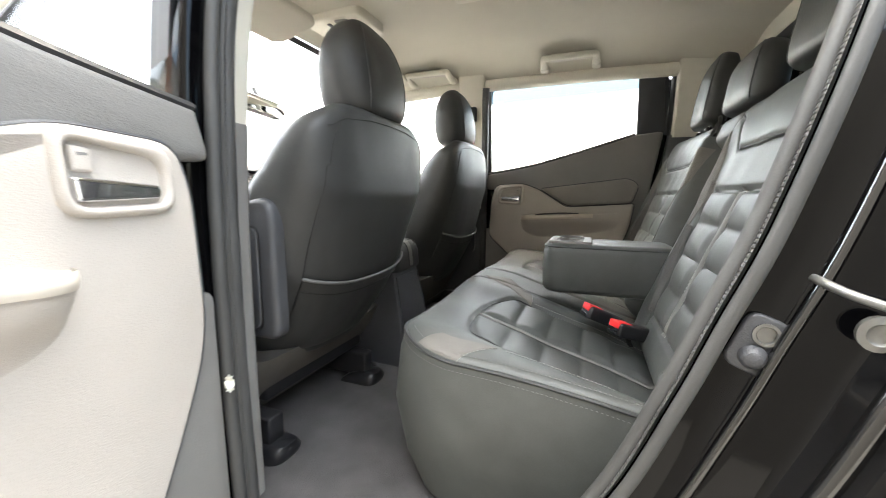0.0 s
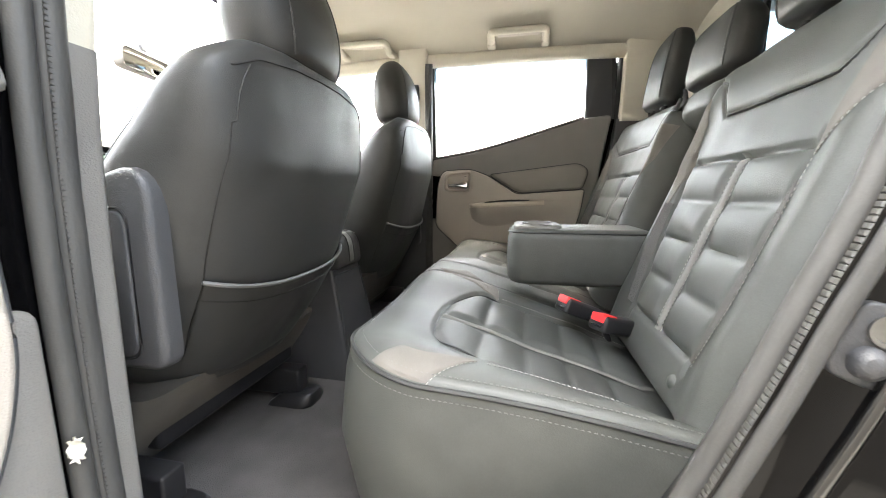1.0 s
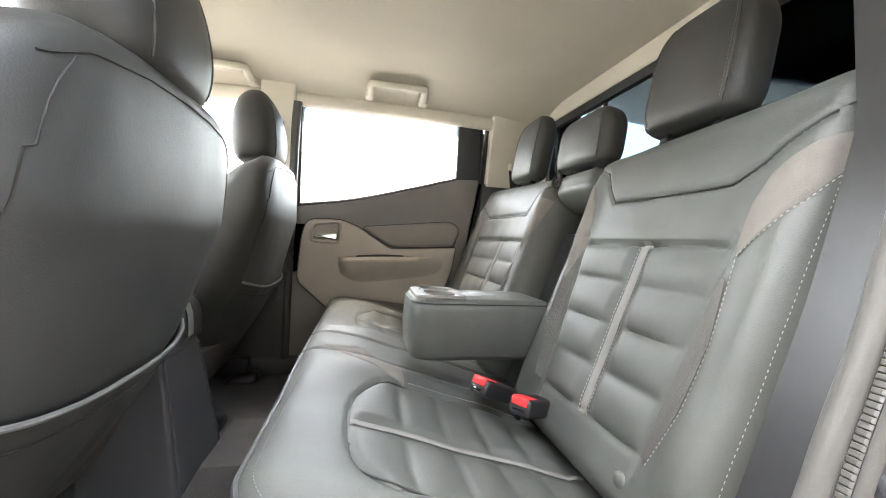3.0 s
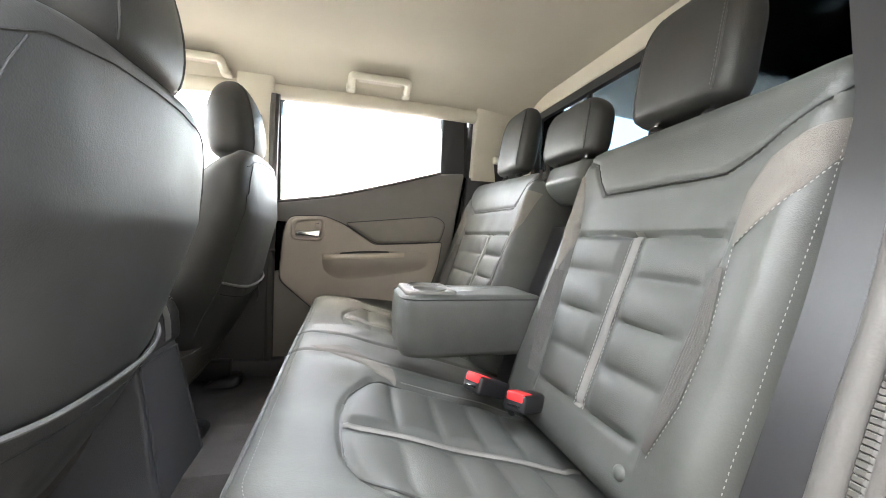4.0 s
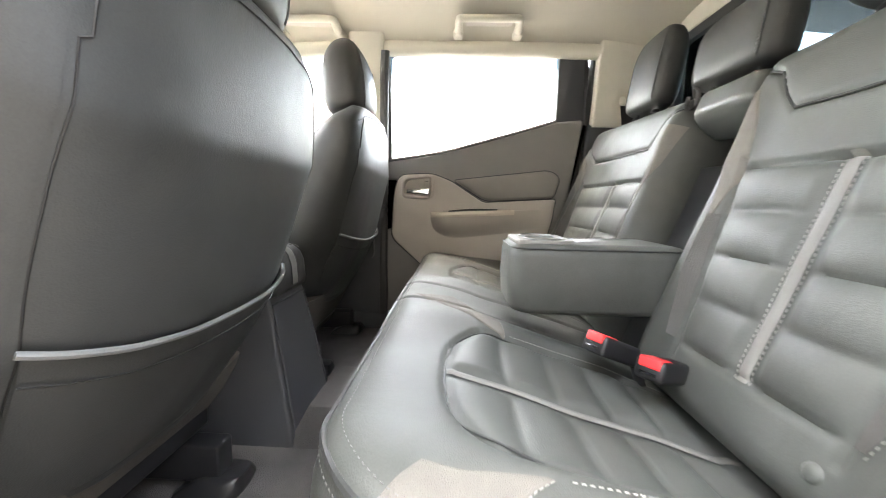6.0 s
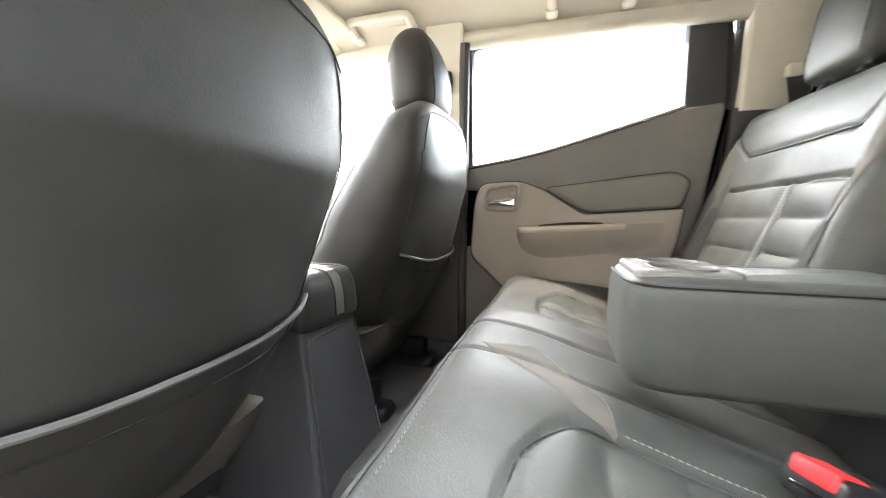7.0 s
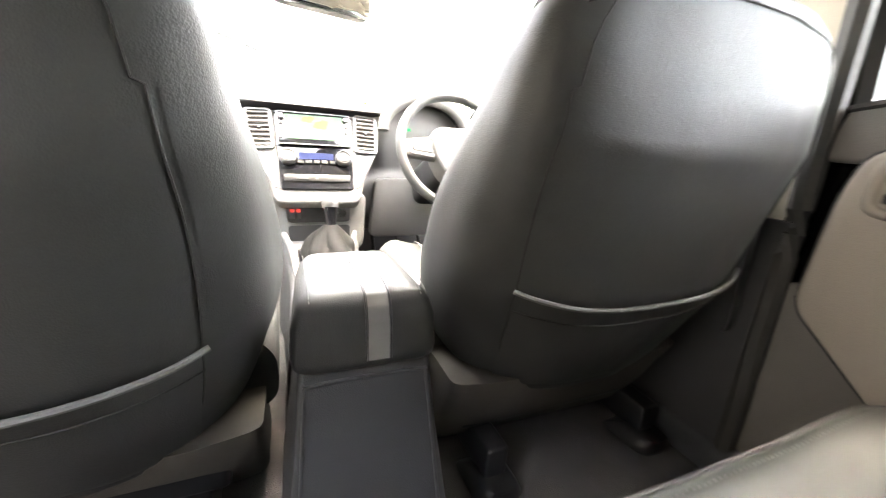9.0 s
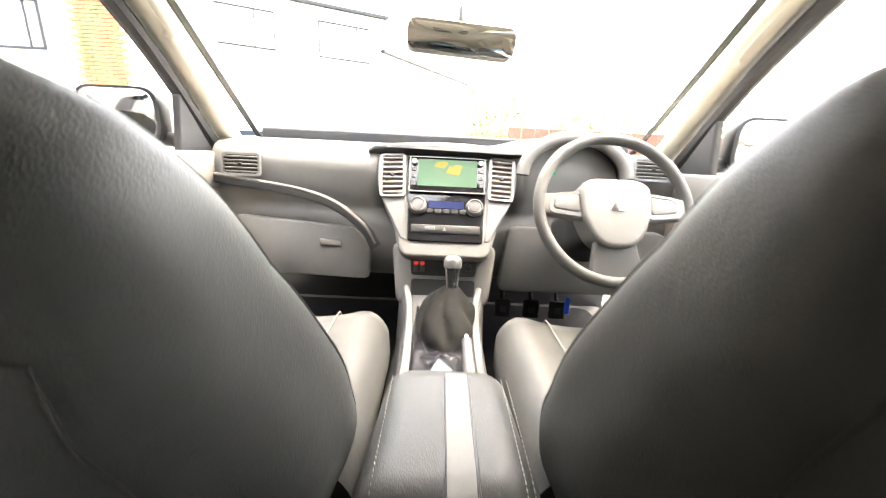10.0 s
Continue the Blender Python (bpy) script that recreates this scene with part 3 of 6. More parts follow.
    grid_part("armrest_trim", lambda u, k: m @ ((inv @ pull(u, 0.0)) + Vector((0, 0.0035 - 0.020 * k, 0.0025 + 0.003 * math.sin(math.pi * k)))), list(np.linspace(0.0, 0.74, 40)), list(np.linspace(0, 1, 7)), BEIGE_TRIM, d, "pale beige satin strip")
    # inner handle
    bez = rounded([(0.104, 0.545), (0.234, 0.541, 0.03), (0.238, 0.643, 0.02), (0.107, 0.634, 0.03)], 0.03)
    bez_in = rounded([(0.122, 0.560), (0.220, 0.556, 0.018), (0.224, 0.630, 0.014), (0.125, 0.617, 0.024)], 0.016)
    h = thing("door_handle", m @ Vector((0.16, 0.585, 0.02)))
    adopt(h, d)
    h.matrix_parent_inverse = Matrix.Translation(-m.translation)
    n_ = len(bez)
    prof = [(0.0, 0.019), (0.10, 0.025), (0.28, 0.030), (0.50, 0.0325), (0.75, 0.0315), (0.92, 0.0275), (1.0, 0.020)]
    rv = [m @ Vector((*(bez[i] * (1 - k_) + bez_in[i] * k_), h_)) for k_, h_ in prof for i in range(n_)]
    solid("bezel", rv, [(j * n_ + i, j * n_ + (i + 1) % n_, (j + 1) * n_ + (i + 1) % n_, (j + 1) * n_ + i) for j in range(len(prof) - 1) for i in range(n_)], BEIGE, h, "warm grey handle surround", sharp=80)
    slab("recess", bez_in, m, 0.017, 0.0205, BEIGE, h, "warm grey handle recess", bevel=0)
    slab("lever", rounded([(0.127, 0.566), (0.219, 0.561), (0.222, 0.590), (0.128, 0.583)], 0.006), m, 0.0205, 0.032, CHROME, h, "chrome pull lever", bevel=0.005, seg=4)
    slab("lock_tab", rounded([(0.197, 0.595), (0.219, 0.595), (0.221, 0.624), (0.200, 0.621)], 0.004), m, 0.0205, 0.029, BEIGE, h, "warm grey lock tab", bevel=0.003)
    slab("lock_mark", rounded([(0.204, 0.613), (0.214, 0.613), (0.215, 0.616), (0.205, 0.616)], 0.001), m, 0.029, 0.0296, SOFT_GREY, h, bevel=0)
    # window frame and glass lean inwards above the waist
    lean = m @ Matrix(((1, 0, 0, 0), (0, 1, 0, 0), (0, 0.17, 1, -0.17 * 0.70 - 0.055), (0, 0, 0, 1)))
    o = rounded([(0.036, 0.64), (0.036, 1.135), (0.825, 1.150, 0.09), (0.84, 0.84), (0.72, 0.83), (0.48, 0.76), (0.28, 0.71)], 0.03)
    i = rounded([(0.055, 0.675), (0.060, 1.105), (0.713, 1.125), (0.722, 0.845), (0.715, 0.835), (0.48, 0.775), (0.28, 0.715)], 0.02)
    frame_ring("window_frame", o, i, lean, -0.03, 0.008, BLACK, d, "black upper door frame")
    slab("quarter_panel", rounded([(0.722, 0.84), (0.712, 1.122), (0.806, 1.128, 0.07), (0.830, 0.86)], 0.008), lean, -0.01, 0.0105, DARK, d, "charcoal frame panel behind the glass", bevel=0.002)
    pane = slab("pane", rounded([(0.04, 0.66), (0.05, 1.115), (0.72, 1.135), (0.73, 0.84), (0.48, 0.765), (0.28, 0.705)], 0.02), lean, -0.018, -0.014, GLASS, d, bevel=0)
    pane.visible_shadow = False
    # tinted deflector over the top of the glass, outside
    defl = slab("deflector", rounded([(0.05, 1.045), (0.05, 1.14), (0.73, 1.155), (0.73, 1.062)], 0.01), lean, -0.05, -0.046, TINT, d, "smoked blue wind deflector", bevel=0)
    defl.visible_shadow = False
    tube("waist_seal", [m @ Vector((p.x, p.y + 0.002, 0.003)) for p in rounded(shoulder, 0.02)[7:23]], 0.008, BLACK_RUBBER, d, sides=6)
    return d


M_RIGHT = axes((X_DOOR, 0.78, 0), (0, -1, 0), (0, 0, 1), (-1, 0, 0))
door("door_right_rear", M_RIGHT, "closed rear door with warm grey trim and dark insert", [(0.205, 0.262, 0.03), (0.066, 0.385, 0.03)])
TH = radians(88)
M_LEFT = axes((-0.80 + 0.037 * math.sin(TH), 0.785 + 0.037 * math.cos(TH), 0.008), (-math.sin(TH), -math.cos(TH), 0), (0, 0, 1), (math.cos(TH), -math.sin(TH), 0))
door("door_left_rear", M_LEFT, "wide open rear door with warm grey inner trim", [(0.20, 0.05, 0.05), (0.143, 0.165, 0.05), (0.084, 0.31, 0.05), (0.070, 0.385, 0.03)])


def front_door(name, sgn, label):
    m = axes((sgn * 0.745, 0.90, 0), (0, 1, 0), (0, 0, 1), (-sgn, 0, 0))
    d = tagged(thing(name, m.translation), label, kind="structure")
    slab("door_panel", rounded([(0, -0.05), (1.05, -0.05), (1.05, 0.62), (0.95, 0.66), (0, 0.66)], 0.03), m, -0.08, 0.0, BEIGE, d, bevel=0.012)
    slab("upper_panel", rounded([(0, 0.55), (1.0, 0.55), (0.98, 0.66), (0, 0.70)], 0.03), m, 0.0, 0.02, SOFT_GREY, d, bevel=0.01)
    slab("armrest", rounded([(0.1, 0.40), (0.7, 0.40), (0.75, 0.50), (0.1, 0.48)], 0.03), m, 0.0, 0.06, SOFT_GREY, d, bevel=0.02, seg=4)
    lean = m @ Matrix(((1, 0, 0, 0), (0, 1, 0, 0), (0, 0.17, 1, -0.17 * 0.68 - 0.02), (0, 0, 0, 1)))
    pane = slab("pane", rounded([(0.0, 0.67), (0.98, 0.64), (0.74, 0.86), (0.46, 1.05), (0.30, 1.13), (0.0, 1.14)], 0.03), lean, -0.014, -0.010, GLASS, d, bevel=0)
    pane.visible_shadow = False
    slab("mirror_sail", rounded([(0.80, 0.63), (1.0, 0.62), (0.78, 0.82)], 0.015), lean, -0.008, 0.012, DARK, d, "charcoal triangle behind the mirror", bevel=0.005)
    return d


front_door("door_left_front", -1, "closed front passenger door beside the seat")
front_door("door_right_front", 1, "closed driver's door beside the seat")


# ---- rear bench ----
E_B, N_B = Vector((0, -0.341, 0.940)), Vector((0, 0.940, 0.341))
BACK_T = 0.10
O_BACK = Vector((0, 0.115, 0.237)) - N_B * BACK_T
ROWS_B = [0.085, 0.16, 0.235, 0.31, 0.384]


class Back:
    """Half of the bench's backrest: heights over its plane."""

    def __init__(self, a0, a1, flip):
        self.a0, self.a1, self.flip = a0, a1, flip      # a0 outer edge, a1 inner edge
        self.w = abs(a1 - a0)
        self.s = 1 if a1 > a0 else -1

    def q(self, a):
        return (a - self.a0) * self.s                     # distance from the outer edge

    def x(self, q):
        return self.a0 + self.s * q

    def lo(self, b):
        return interp(b, [0.085, 0.384], [0.135, 0.112])  # outer edge of the quilted panel

    def hi(self, b):
        return self.w - interp(b, [0.085, 0.384], [0.115, 0.075])

    def mid(self):
        return self.w - 0.248

    def height(self, q, b):
        h = BACK_T
        e = min(quarter(q, 0.055), quarter(self.w - q, 0.045))
        e *= quarter(b + 0.02, 0.05) * quarter(self.top(q) - b, 0.06)
        lo, hi = self.lo(b), self.hi(b)
        # side bolsters stand proud, the middle is dished
        h += 0.026 * math.exp(-((q - 0.055) / 0.05) ** 2) * interp(b, [0, 0.1, 0.4, 0.55], [0.6, 1, 0.8, 0.2])
        h += 0.012 * math.exp(-((q - self.w + 0.04) / 0.035) ** 2) * interp(b, [0, 0.1, 0.4, 0.55], [0.6, 1, 0.8, 0.2])
        if 0.06 < b < 0.40:
            k = min(1, max(0, (q - lo) / 0.012)) * min(1, max(0, (hi - q) / 0.012))
            if k > 0 and ROWS_B[0] < b < ROWS_B[-1]:
                i = max(j for j in range(4) if b >= ROWS_B[j])
                u = (b - ROWS_B[i]) / (ROWS_B[i + 1] - ROWS_B[i])
                c0, c1 = (lo, self.mid()) if q < self.mid() else (self.mid(), hi)
                w = (q - c0) / max(0.02, c1 - c0)
                k2 = k * min(1.0, max(0.0, (abs(q - self.mid()) - 0.008) / 0.022))
                h += k2 * 0.013 * (max(0, math.sin(math.pi * u)) ** 0.45) * (max(0, math.sin(math.pi * w)) ** 0.35) - 0.006 * k
            h += dip(q - lo, 0.004, 0.006) + dip(q - hi, 0.004, 0.006)
        inside = min(1, max(0, (q - lo) / 0.02)) * min(1, max(0, (hi - q) / 0.02))
        h += inside * (dip(b - 0.384, 0.005, 0.008) + dip(b - 0.085, 0.005, 0.007))
        if b > 0.40:
            h += 0.008 * math.exp(-((b - 0.52) / 0.06) ** 2)
            yq = self.yoke(q)
            h += dip(b - yq, 0.0045, 0.007)
        h += 0.0025 * noise.noise(Vector((q * 14, b * 14, self.a0 * 5)))
        return h * e

    def top(self, q):
        """The backrest stands tallest at its outer shoulder."""
        return 0.645 - 0.035 * (max(0.0, q) / self.w) ** 1.3

    def warp(self, q, b):
        return b if b < 0.45 else 0.45 + (b - 0.45) * (self.top(q) - 0.45) / 0.155

    def yoke(self, q):
        """Height of the seam under the top panel."""
        return interp(q, [0.0, 0.048, 0.103, 0.147, self.w - 0.123, self.w - 0.10, self.w - 0.07, self.w - 0.007], [0.60, 0.548, 0.499, 0.474, 0.470, 0.495, 0.54, 0.564])

    def at(self, q, b, lift=0.0):
        return O_BACK + Vector((self.x(q), 0, 0)) + E_B * b + N_B * (self.height(q, b) + lift)

    def build(self, bench, label):
        self.label = label
        qs, bs = edge_samples(0, self.w, 0.05, 0.0045), edge_samples(-0.02, 0.605, 0.05, 0.0045)
        body = grid_part("backrest", lambda q, b: self.at(q, self.warp(q, b)), qs, bs, LEATHER, bench, self.label)
        parent = body
        ring = [O_BACK + Vector((self.x(q), 0, 0)) + E_B * b for q, b in [(0, -0.02), (self.w, -0.02), (self.w, 0.61), (0, 0.635)]]
        loft("backrest_shell", [ring, [p - N_B * 0.06 for p in ring]], LEATHER, parent)
        # pale strip down the quilted panel
        mid = self.mid()
        grid_part("centre_strip", lambda k, b: self.at(mid, b, 0.0060 - 0.003 * (abs(k) / 0.009) ** 3) + Vector((self.s * k, 0, 0)), list(np.linspace(-0.009, 0.009, 7)), list(np.linspace(0.083, 0.388, 60)), STRIP, parent, "pale grey vertical strip")
        # suede inserts beside the shoulders
        def ins(name, lo_fn, hi_fn, b0, b1, mat, label):
            grid_part(name, lambda k, b: self.at(lo_fn(b) + (hi_fn(b) - lo_fn(b)) * k, b, 0.0022 if 0.02 < k < 0.98 else 0.0004), list(np.linspace(0, 1, 16)), list(np.linspace(b0, b1, 50)), mat, parent, label)
        ins("shoulder_insert", lambda b: interp(b, [0.364, 0.40, 0.433, 0.48, 0.53], [0.096, 0.062, 0.042, 0.024, 0.012]), lambda b: interp(b, [0.364, 0.40, 0.44, 0.475, 0.505, 0.53], [0.098, 0.104, 0.104, 0.088, 0.05, 0.014]), 0.365, 0.528, TAN, "greige suede outer shoulder insert")
        ins("shoulder_insert", lambda b: self.w - interp(b, [0.29, 0.36, 0.40, 0.46, 0.52], [0.062, 0.078, 0.078, 0.068, 0.045]), lambda b: self.w - interp(b, [0.29, 0.36, 0.42, 0.52], [0.060, 0.045, 0.026, 0.012]), 0.295, 0.515, TAN, "greige suede inner shoulder insert")
        def ribs(name, lo_fn, hi_fn, b0, b1):
            n = 7
            grid_part(name, lambda k, b: self.at(lo_fn(b) + (hi_fn(b) - lo_fn(b)) * k, b, 0.001 + 0.0022 * abs(math.sin(math.pi * n * k))), list(np.linspace(0.02, 0.98, 85)), list(np.linspace(b0, b1, 40)), RIBBED, parent, "ribbed dark side insert")
        ribs("ribbed_insert", lambda b: interp(b, [0.085, 0.16, 0.25, 0.34], [0.118, 0.092, 0.082, 0.100]), lambda b: self.lo(b) - 0.004, 0.088, 0.335)
        ribs("ribbed_insert", lambda b: self.hi(b) + 0.004, lambda b: self.w - interp(b, [0.085, 0.2, 0.30], [0.085, 0.055, 0.055]), 0.088, 0.30)
        tube("yoke_piping", [self.at(q, self.yoke(q), 0.0035) for q in np.linspace(0.02, self.w - 0.03, 60)], 0.0022, PIPING, parent, sides=6)
        stitching([self.at(interp(b, [0.085, 0.16, 0.25, 0.364, 0.40, 0.433, 0.48, 0.53], [0.116, 0.088, 0.080, 0.096, 0.060, 0.040, 0.022, 0.010]), b, 0.0016) for b in np.linspace(0.085, 0.53, 120)], parent, size=(0.0038, 0.0009, 0.0008))
        for off in (0.012, 0.026):
            stitching([self.at(off, b, 0.0014) for b in np.linspace(0.0, 0.58, 90)], parent, size=(0.0034, 0.0007, 0.0007))
        tube("edge_seam", [self.at(0.019, b, 0.0006) for b in np.linspace(0.0, 0.585, 60)], 0.0016, BLACK_RUBBER, parent, sides=5)
        for k in (-0.0125, 0.0125):
            stitching([self.at(mid + k, b, 0.0018) for b in np.linspace(0.085, 0.384, 60)], parent, size=(0.0045, 0.0009, 0.0008))
        return body


bench = thing("rear_bench", (0, 0.35, 0.0), "black leather rear bench with quilted seats and greige inserts", "bench seat")
left_back = Back(-0.675, -0.155, 1)
bench_back = left_back.build(bench, "quilted black leather backrest with greige inserts")
lathe("button", [(0.0, 0.004), (0.007, 0.0035), (0.010, 0.001), (0.011, -0.002)], axes(left_back.at(0.15, 0.045, 0.001), (1, 0, 0), E_B, N_B), LEATHER, bench_back, n=14)
right_back = Back(0.675, 0.030, -1)
right_back.build(bench, "quilted black leather backrest with greige inserts")
# top block over the armrest recess
rings = []
for b in np.linspace(0, 1, 14):
    k = quarter(b, 0.35) * quarter(1 - b, 0.3)
    rings.append([O_BACK + Vector((-0.060 + 0.090 * p.x, 0, 0)) + E_B * (0.505 + 0.095 * b) + N_B * (0.01 + 0.088 * max(0.25, k) * p.y) for p in rounded([(-1, 0), (1, 0), (1, 1), (-1, 1)], 0.35, 5)])
blk = loft("centre_block", rings, LEATHER, bench, "padded leather block over the armrest recess")
# black sheet stands in for the deep shade inside the recess
rbox("recess_shade", (0, 0, 0), (0.19, 0.46, 0.02), BLACK, blk, "black sheet standing in for the recess's shade", r=0.004, m=axes(O_BACK + Vector((-0.060, 0, 0)) + E_B * 0.21 + N_B * 0.008, (1, 0, 0), E_B, N_B))
loop = thing("pull_strap", (0.06, -0.03, 0.77), "black fabric release strap loop on the backrest top", "strap")
c0 = right_back.at(right_back.w - 0.03, 0.585, 0.004)
tube("loop", smooth_path([c0, c0 + Vector((-0.015, 0.012, 0.02)), c0 + Vector((-0.045, 0.02, 0.0)), c0 + Vector((-0.05, 0.03, -0.035)), c0 + Vector((-0.02, 0.028, -0.025)), c0 + Vector((0.005, 0.012, 0.004))], 6), 0.005, WEBBING, loop, sides=6, flat=0.35)


def headrest(seat, c, w, h, t, lean, label, mat=None, posts=True):
    """Padded headrest; c is the middle of its foot."""
    up = Vector((0, -math.sin(lean), math.cos(lean)))
    fw = Vector((0, math.cos(lean), math.sin(lean)))
    rings = []
    for i in range(23):
        k = i / 22
        s = (0.78 + 0.22 * quarter(k, 0.40)) * max(0.0, 1 - max(0.0, (k - 0.30) / 0.70) ** 2.7) ** 0.55
        wk = w / 2 * max(0.05, s)
        tk = t / 2 * max(0.06, (0.72 + 0.28 * quarter(k, 0.30)) * max(0.0, 1 - max(0.0, (k - 0.25) / 0.75) ** 2.3) ** 0.55)
        ring = []
        for j in range(32):
            a = 2 * math.pi * j / 32
            ca, sa = math.cos(a), math.sin(a)
            n = 2.6
            ring.append(Vector(c) + up * (h * k) + Vector((1, 0, 0)) * wk * math.copysign(abs(ca) ** (2 / n), ca) + fw * tk * math.copysign(abs(sa) ** (2 / n), sa))
        rings.append(ring)
    e = loft("headrest", rings, mat or LEATHER, seat, label, sharp=80)
    for sx in (-1, 1):
        # side seams from front to back
        idx = [(i, 27 if sx > 0 else 21) for i in range(1, 21)]
        tube("seam", [rings[i][j] + (rings[i][j] - Vector(c) - up * (h * i / 22)).normalized() * 0.001 for i, j in idx], 0.0018, PIPING, e, sides=5)
        if posts:
            tube("post", [Vector(c) + Vector((sx * w * 0.25, 0, 0)) - up * 0.09, Vector(c) + Vector((sx * w * 0.25, 0, 0)) + up * 0.03], 0.006, CHROME, e, "chrome headrest post", sides=10)
            lathe("guide", [(0.013, 0), (0.013, 0.006), (0.009, 0.012)], axes(Vector(c) + Vector((sx * w * 0.25, 0, 0)) - up * 0.022, (1, 0, 0), fw, up), BLACK, e, n=14)
    return e


def block_headrest(seat, c, w, h, t, label):
    """Boxy padded headrest on two posts; c is the middle of its foot."""
    lean = radians(12)
    up, fw = Vector((0, -math.sin(lean), math.cos(lean))), Vector((0, math.cos(lean), math.sin(lean)))
    c = Vector(c)
    rings = []
    for i in range(25):
        k = i / 24
        s = (0.82 + 0.18 * quarter(k, 0.22)) * (0.50 + 0.50 * quarter(1 - k, 0.38))
        d = (0.70 + 0.30 * quarter(k, 0.25)) * (0.35 + 0.65 * quarter(1 - k, 0.45))
        ring = []
        for j in range(40):
            a = 2 * math.pi * j / 40
            ca, sa = math.cos(a), math.sin(a)
            ring.append(c + up * (h * k) + Vector((w / 2 * s * math.copysign(abs(ca) ** (2 / 4.5), ca), 0, 0)) + fw * (t / 2 * d * math.copysign(abs(sa) ** (2 / 3.0), sa) + 0.012 * k))
        rings.append(ring)
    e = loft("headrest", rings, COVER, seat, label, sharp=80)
    for sx in (-1, 1):
        j = 6 if sx > 0 else 14
        tube("seam", [rings[i][j] + fw * 0.0006 for i in range(1, 24)], 0.0016, PIPING, e, sides=5)
        stitching([rings[i][j] + fw * 0.0015 - Vector((sx * 0.005, 0, 0)) for i in range(2, 23)], e, size=(0.004, 0.001, 0.0008), mat=GREY_PIPE)
        tube("post", [c + Vector((sx * w * 0.26, 0, 0)) - up * 0.09, c + Vector((sx * w * 0.26, 0, 0)) + up * 0.03], 0.0055, CHROME, e, "chrome headrest post", sides=10)
        lathe("guide", [(0.013, 0), (0.013, 0.006), (0.009, 0.012)], axes(c + Vector((sx * w * 0.26, 0, 0)) - up * 0.02, (1, 0, 0), fw, up), BLACK, e, n=14)
    return e


block_headrest(bench, (-0.362, -0.135, 0.820), 0.225, 0.217, 0.088, "black leather outer headrest on the bench")
block_headrest(bench, (0.325, -0.115, 0.815), 0.215, 0.223, 0.080, "black leather headrest by the far window")
block_headrest(bench, (-0.025, -0.125, 0.800), 0.250, 0.144, 0.080, "low black leather middle headrest")

# bench cushion
E_C, N_C = Vector((0, 0.956, 0.294)), Vector((0, -0.294, 0.956))
O_CUSH = Vector((0, 0.137, 0.231)) - E_C * 0.10
C_L = 0.535                                       # length from the rear to the front edge
C_W = 0.662
SEATS = (-0.403, 0.290)
C_ROWS = [0.12, 0.195, 0.27, 0.345]


def plan_clip(a, b, r=0.13):
    """Keeps the cushion inside its rounded front corners."""
    cx, cy = C_W - r, C_L - r
    if abs(a) > cx and b > cy:
        dx, dy = abs(a) - cx, b - cy
        m_, l_ = max(dx, dy), math.hypot(dx, dy)
        k = m_ / l_ if l_ > 0 else 1
        return math.copysign(cx + dx * k, a), cy + dy * k
    return a, b


def cush_h(a, b):
    r = 0.13
    cx, cy = C_W - r, C_L - r
    d = min(C_W - abs(a), C_L - b)
    if abs(a) > cx and b > cy:
        d = r - math.hypot(abs(a) - cx, b - cy)
    h = -0.016 * max(0, (b - 0.40) / 0.135) ** 2.2
    for c in SEATS:
        q = a - c
        hw = 0.158
        h += -0.012 * math.exp(-(q / 0.16) ** 4) + 0.014 * math.exp(-((abs(q) - 0.20) / 0.05) ** 2) * interp(b, [0.05, 0.15, 0.4, 0.52], [0.2, 1, 1, 0])
        front = 0.43 - 0.05 * (abs(q) / hw) ** 3
        k = min(1, max(0, (hw - abs(q)) / 0.012)) * min(1, max(0, (front - b) / 0.012)) * min(1, max(0, (b - 0.045) / 0.012))
        if k > 0:
            i = sum(1 for z in C_ROWS if b > z)
            lo, hi = ([0.045] + C_ROWS + [front])[i], ([0.045] + C_ROWS + [front])[i + 1]
            u = min(1, max(0, (b - lo) / max(0.02, hi - lo)))
            k *= 1.0
            h += k * (min(1.0, max(0.0, (abs(q) - 0.006) / 0.020)) * 0.012 * max(0, math.sin(math.pi * u)) ** 0.45 * max(0, math.sin(math.pi * min(1, abs(q) / hw))) ** 0.3 - 0.005)
        if abs(q) < hw + 0.03 and 0.03 < b < 0.46:
            h += dip(abs(q) - hw, 0.0045, 0.007) * (1 if b < front else 0) + (dip(b - front, 0.0045, 0.007) if abs(q) < hw else 0)
    h += dip(a + 0.13, 0.006, 0.006) + dip(a - 0.02, 0.006, 0.006)
    h += 0.003 * noise.noise(Vector((a * 10, b * 10, 3)))
    # the outer bolsters keep their height towards the rear
    k = min(1.0, max(0.0, 1 - (C_W - abs(a)) / 0.13))
    k = k * k * (3 - 2 * k)
    h = h * (1 - k) + k * interp(b, [0.0, 0.10, 0.176, 0.26, 0.323, 0.406, 0.506, 0.535], [0.062, 0.058, 0.048, 0.034, 0.021, 0.001, -0.012, -0.016])
    return h + 0.016 * (quarter(d, 0.035) - 1)


def cush(a, b, lift=0.0):
    a2, b2 = plan_clip(a, b)
    return O_CUSH + Vector((a2, 0, 0)) + E_C * b2 + N_C * (cush_h(a2, b2) + lift)


AS, BS = edge_samples(-C_W, C_W, 0.07, 0.0055), edge_samples(0, C_L, 0.07, 0.0055)
bench = grid_part("cushion", cush, AS, BS, LEATHER, bench, "quilted black leather cushion")
border = [cush(-C_W, b) for b in BS] + [cush(a, C_L) for a in AS[1:]] + [cush(C_W, b) for b in reversed(BS[:-1])]
rings = []
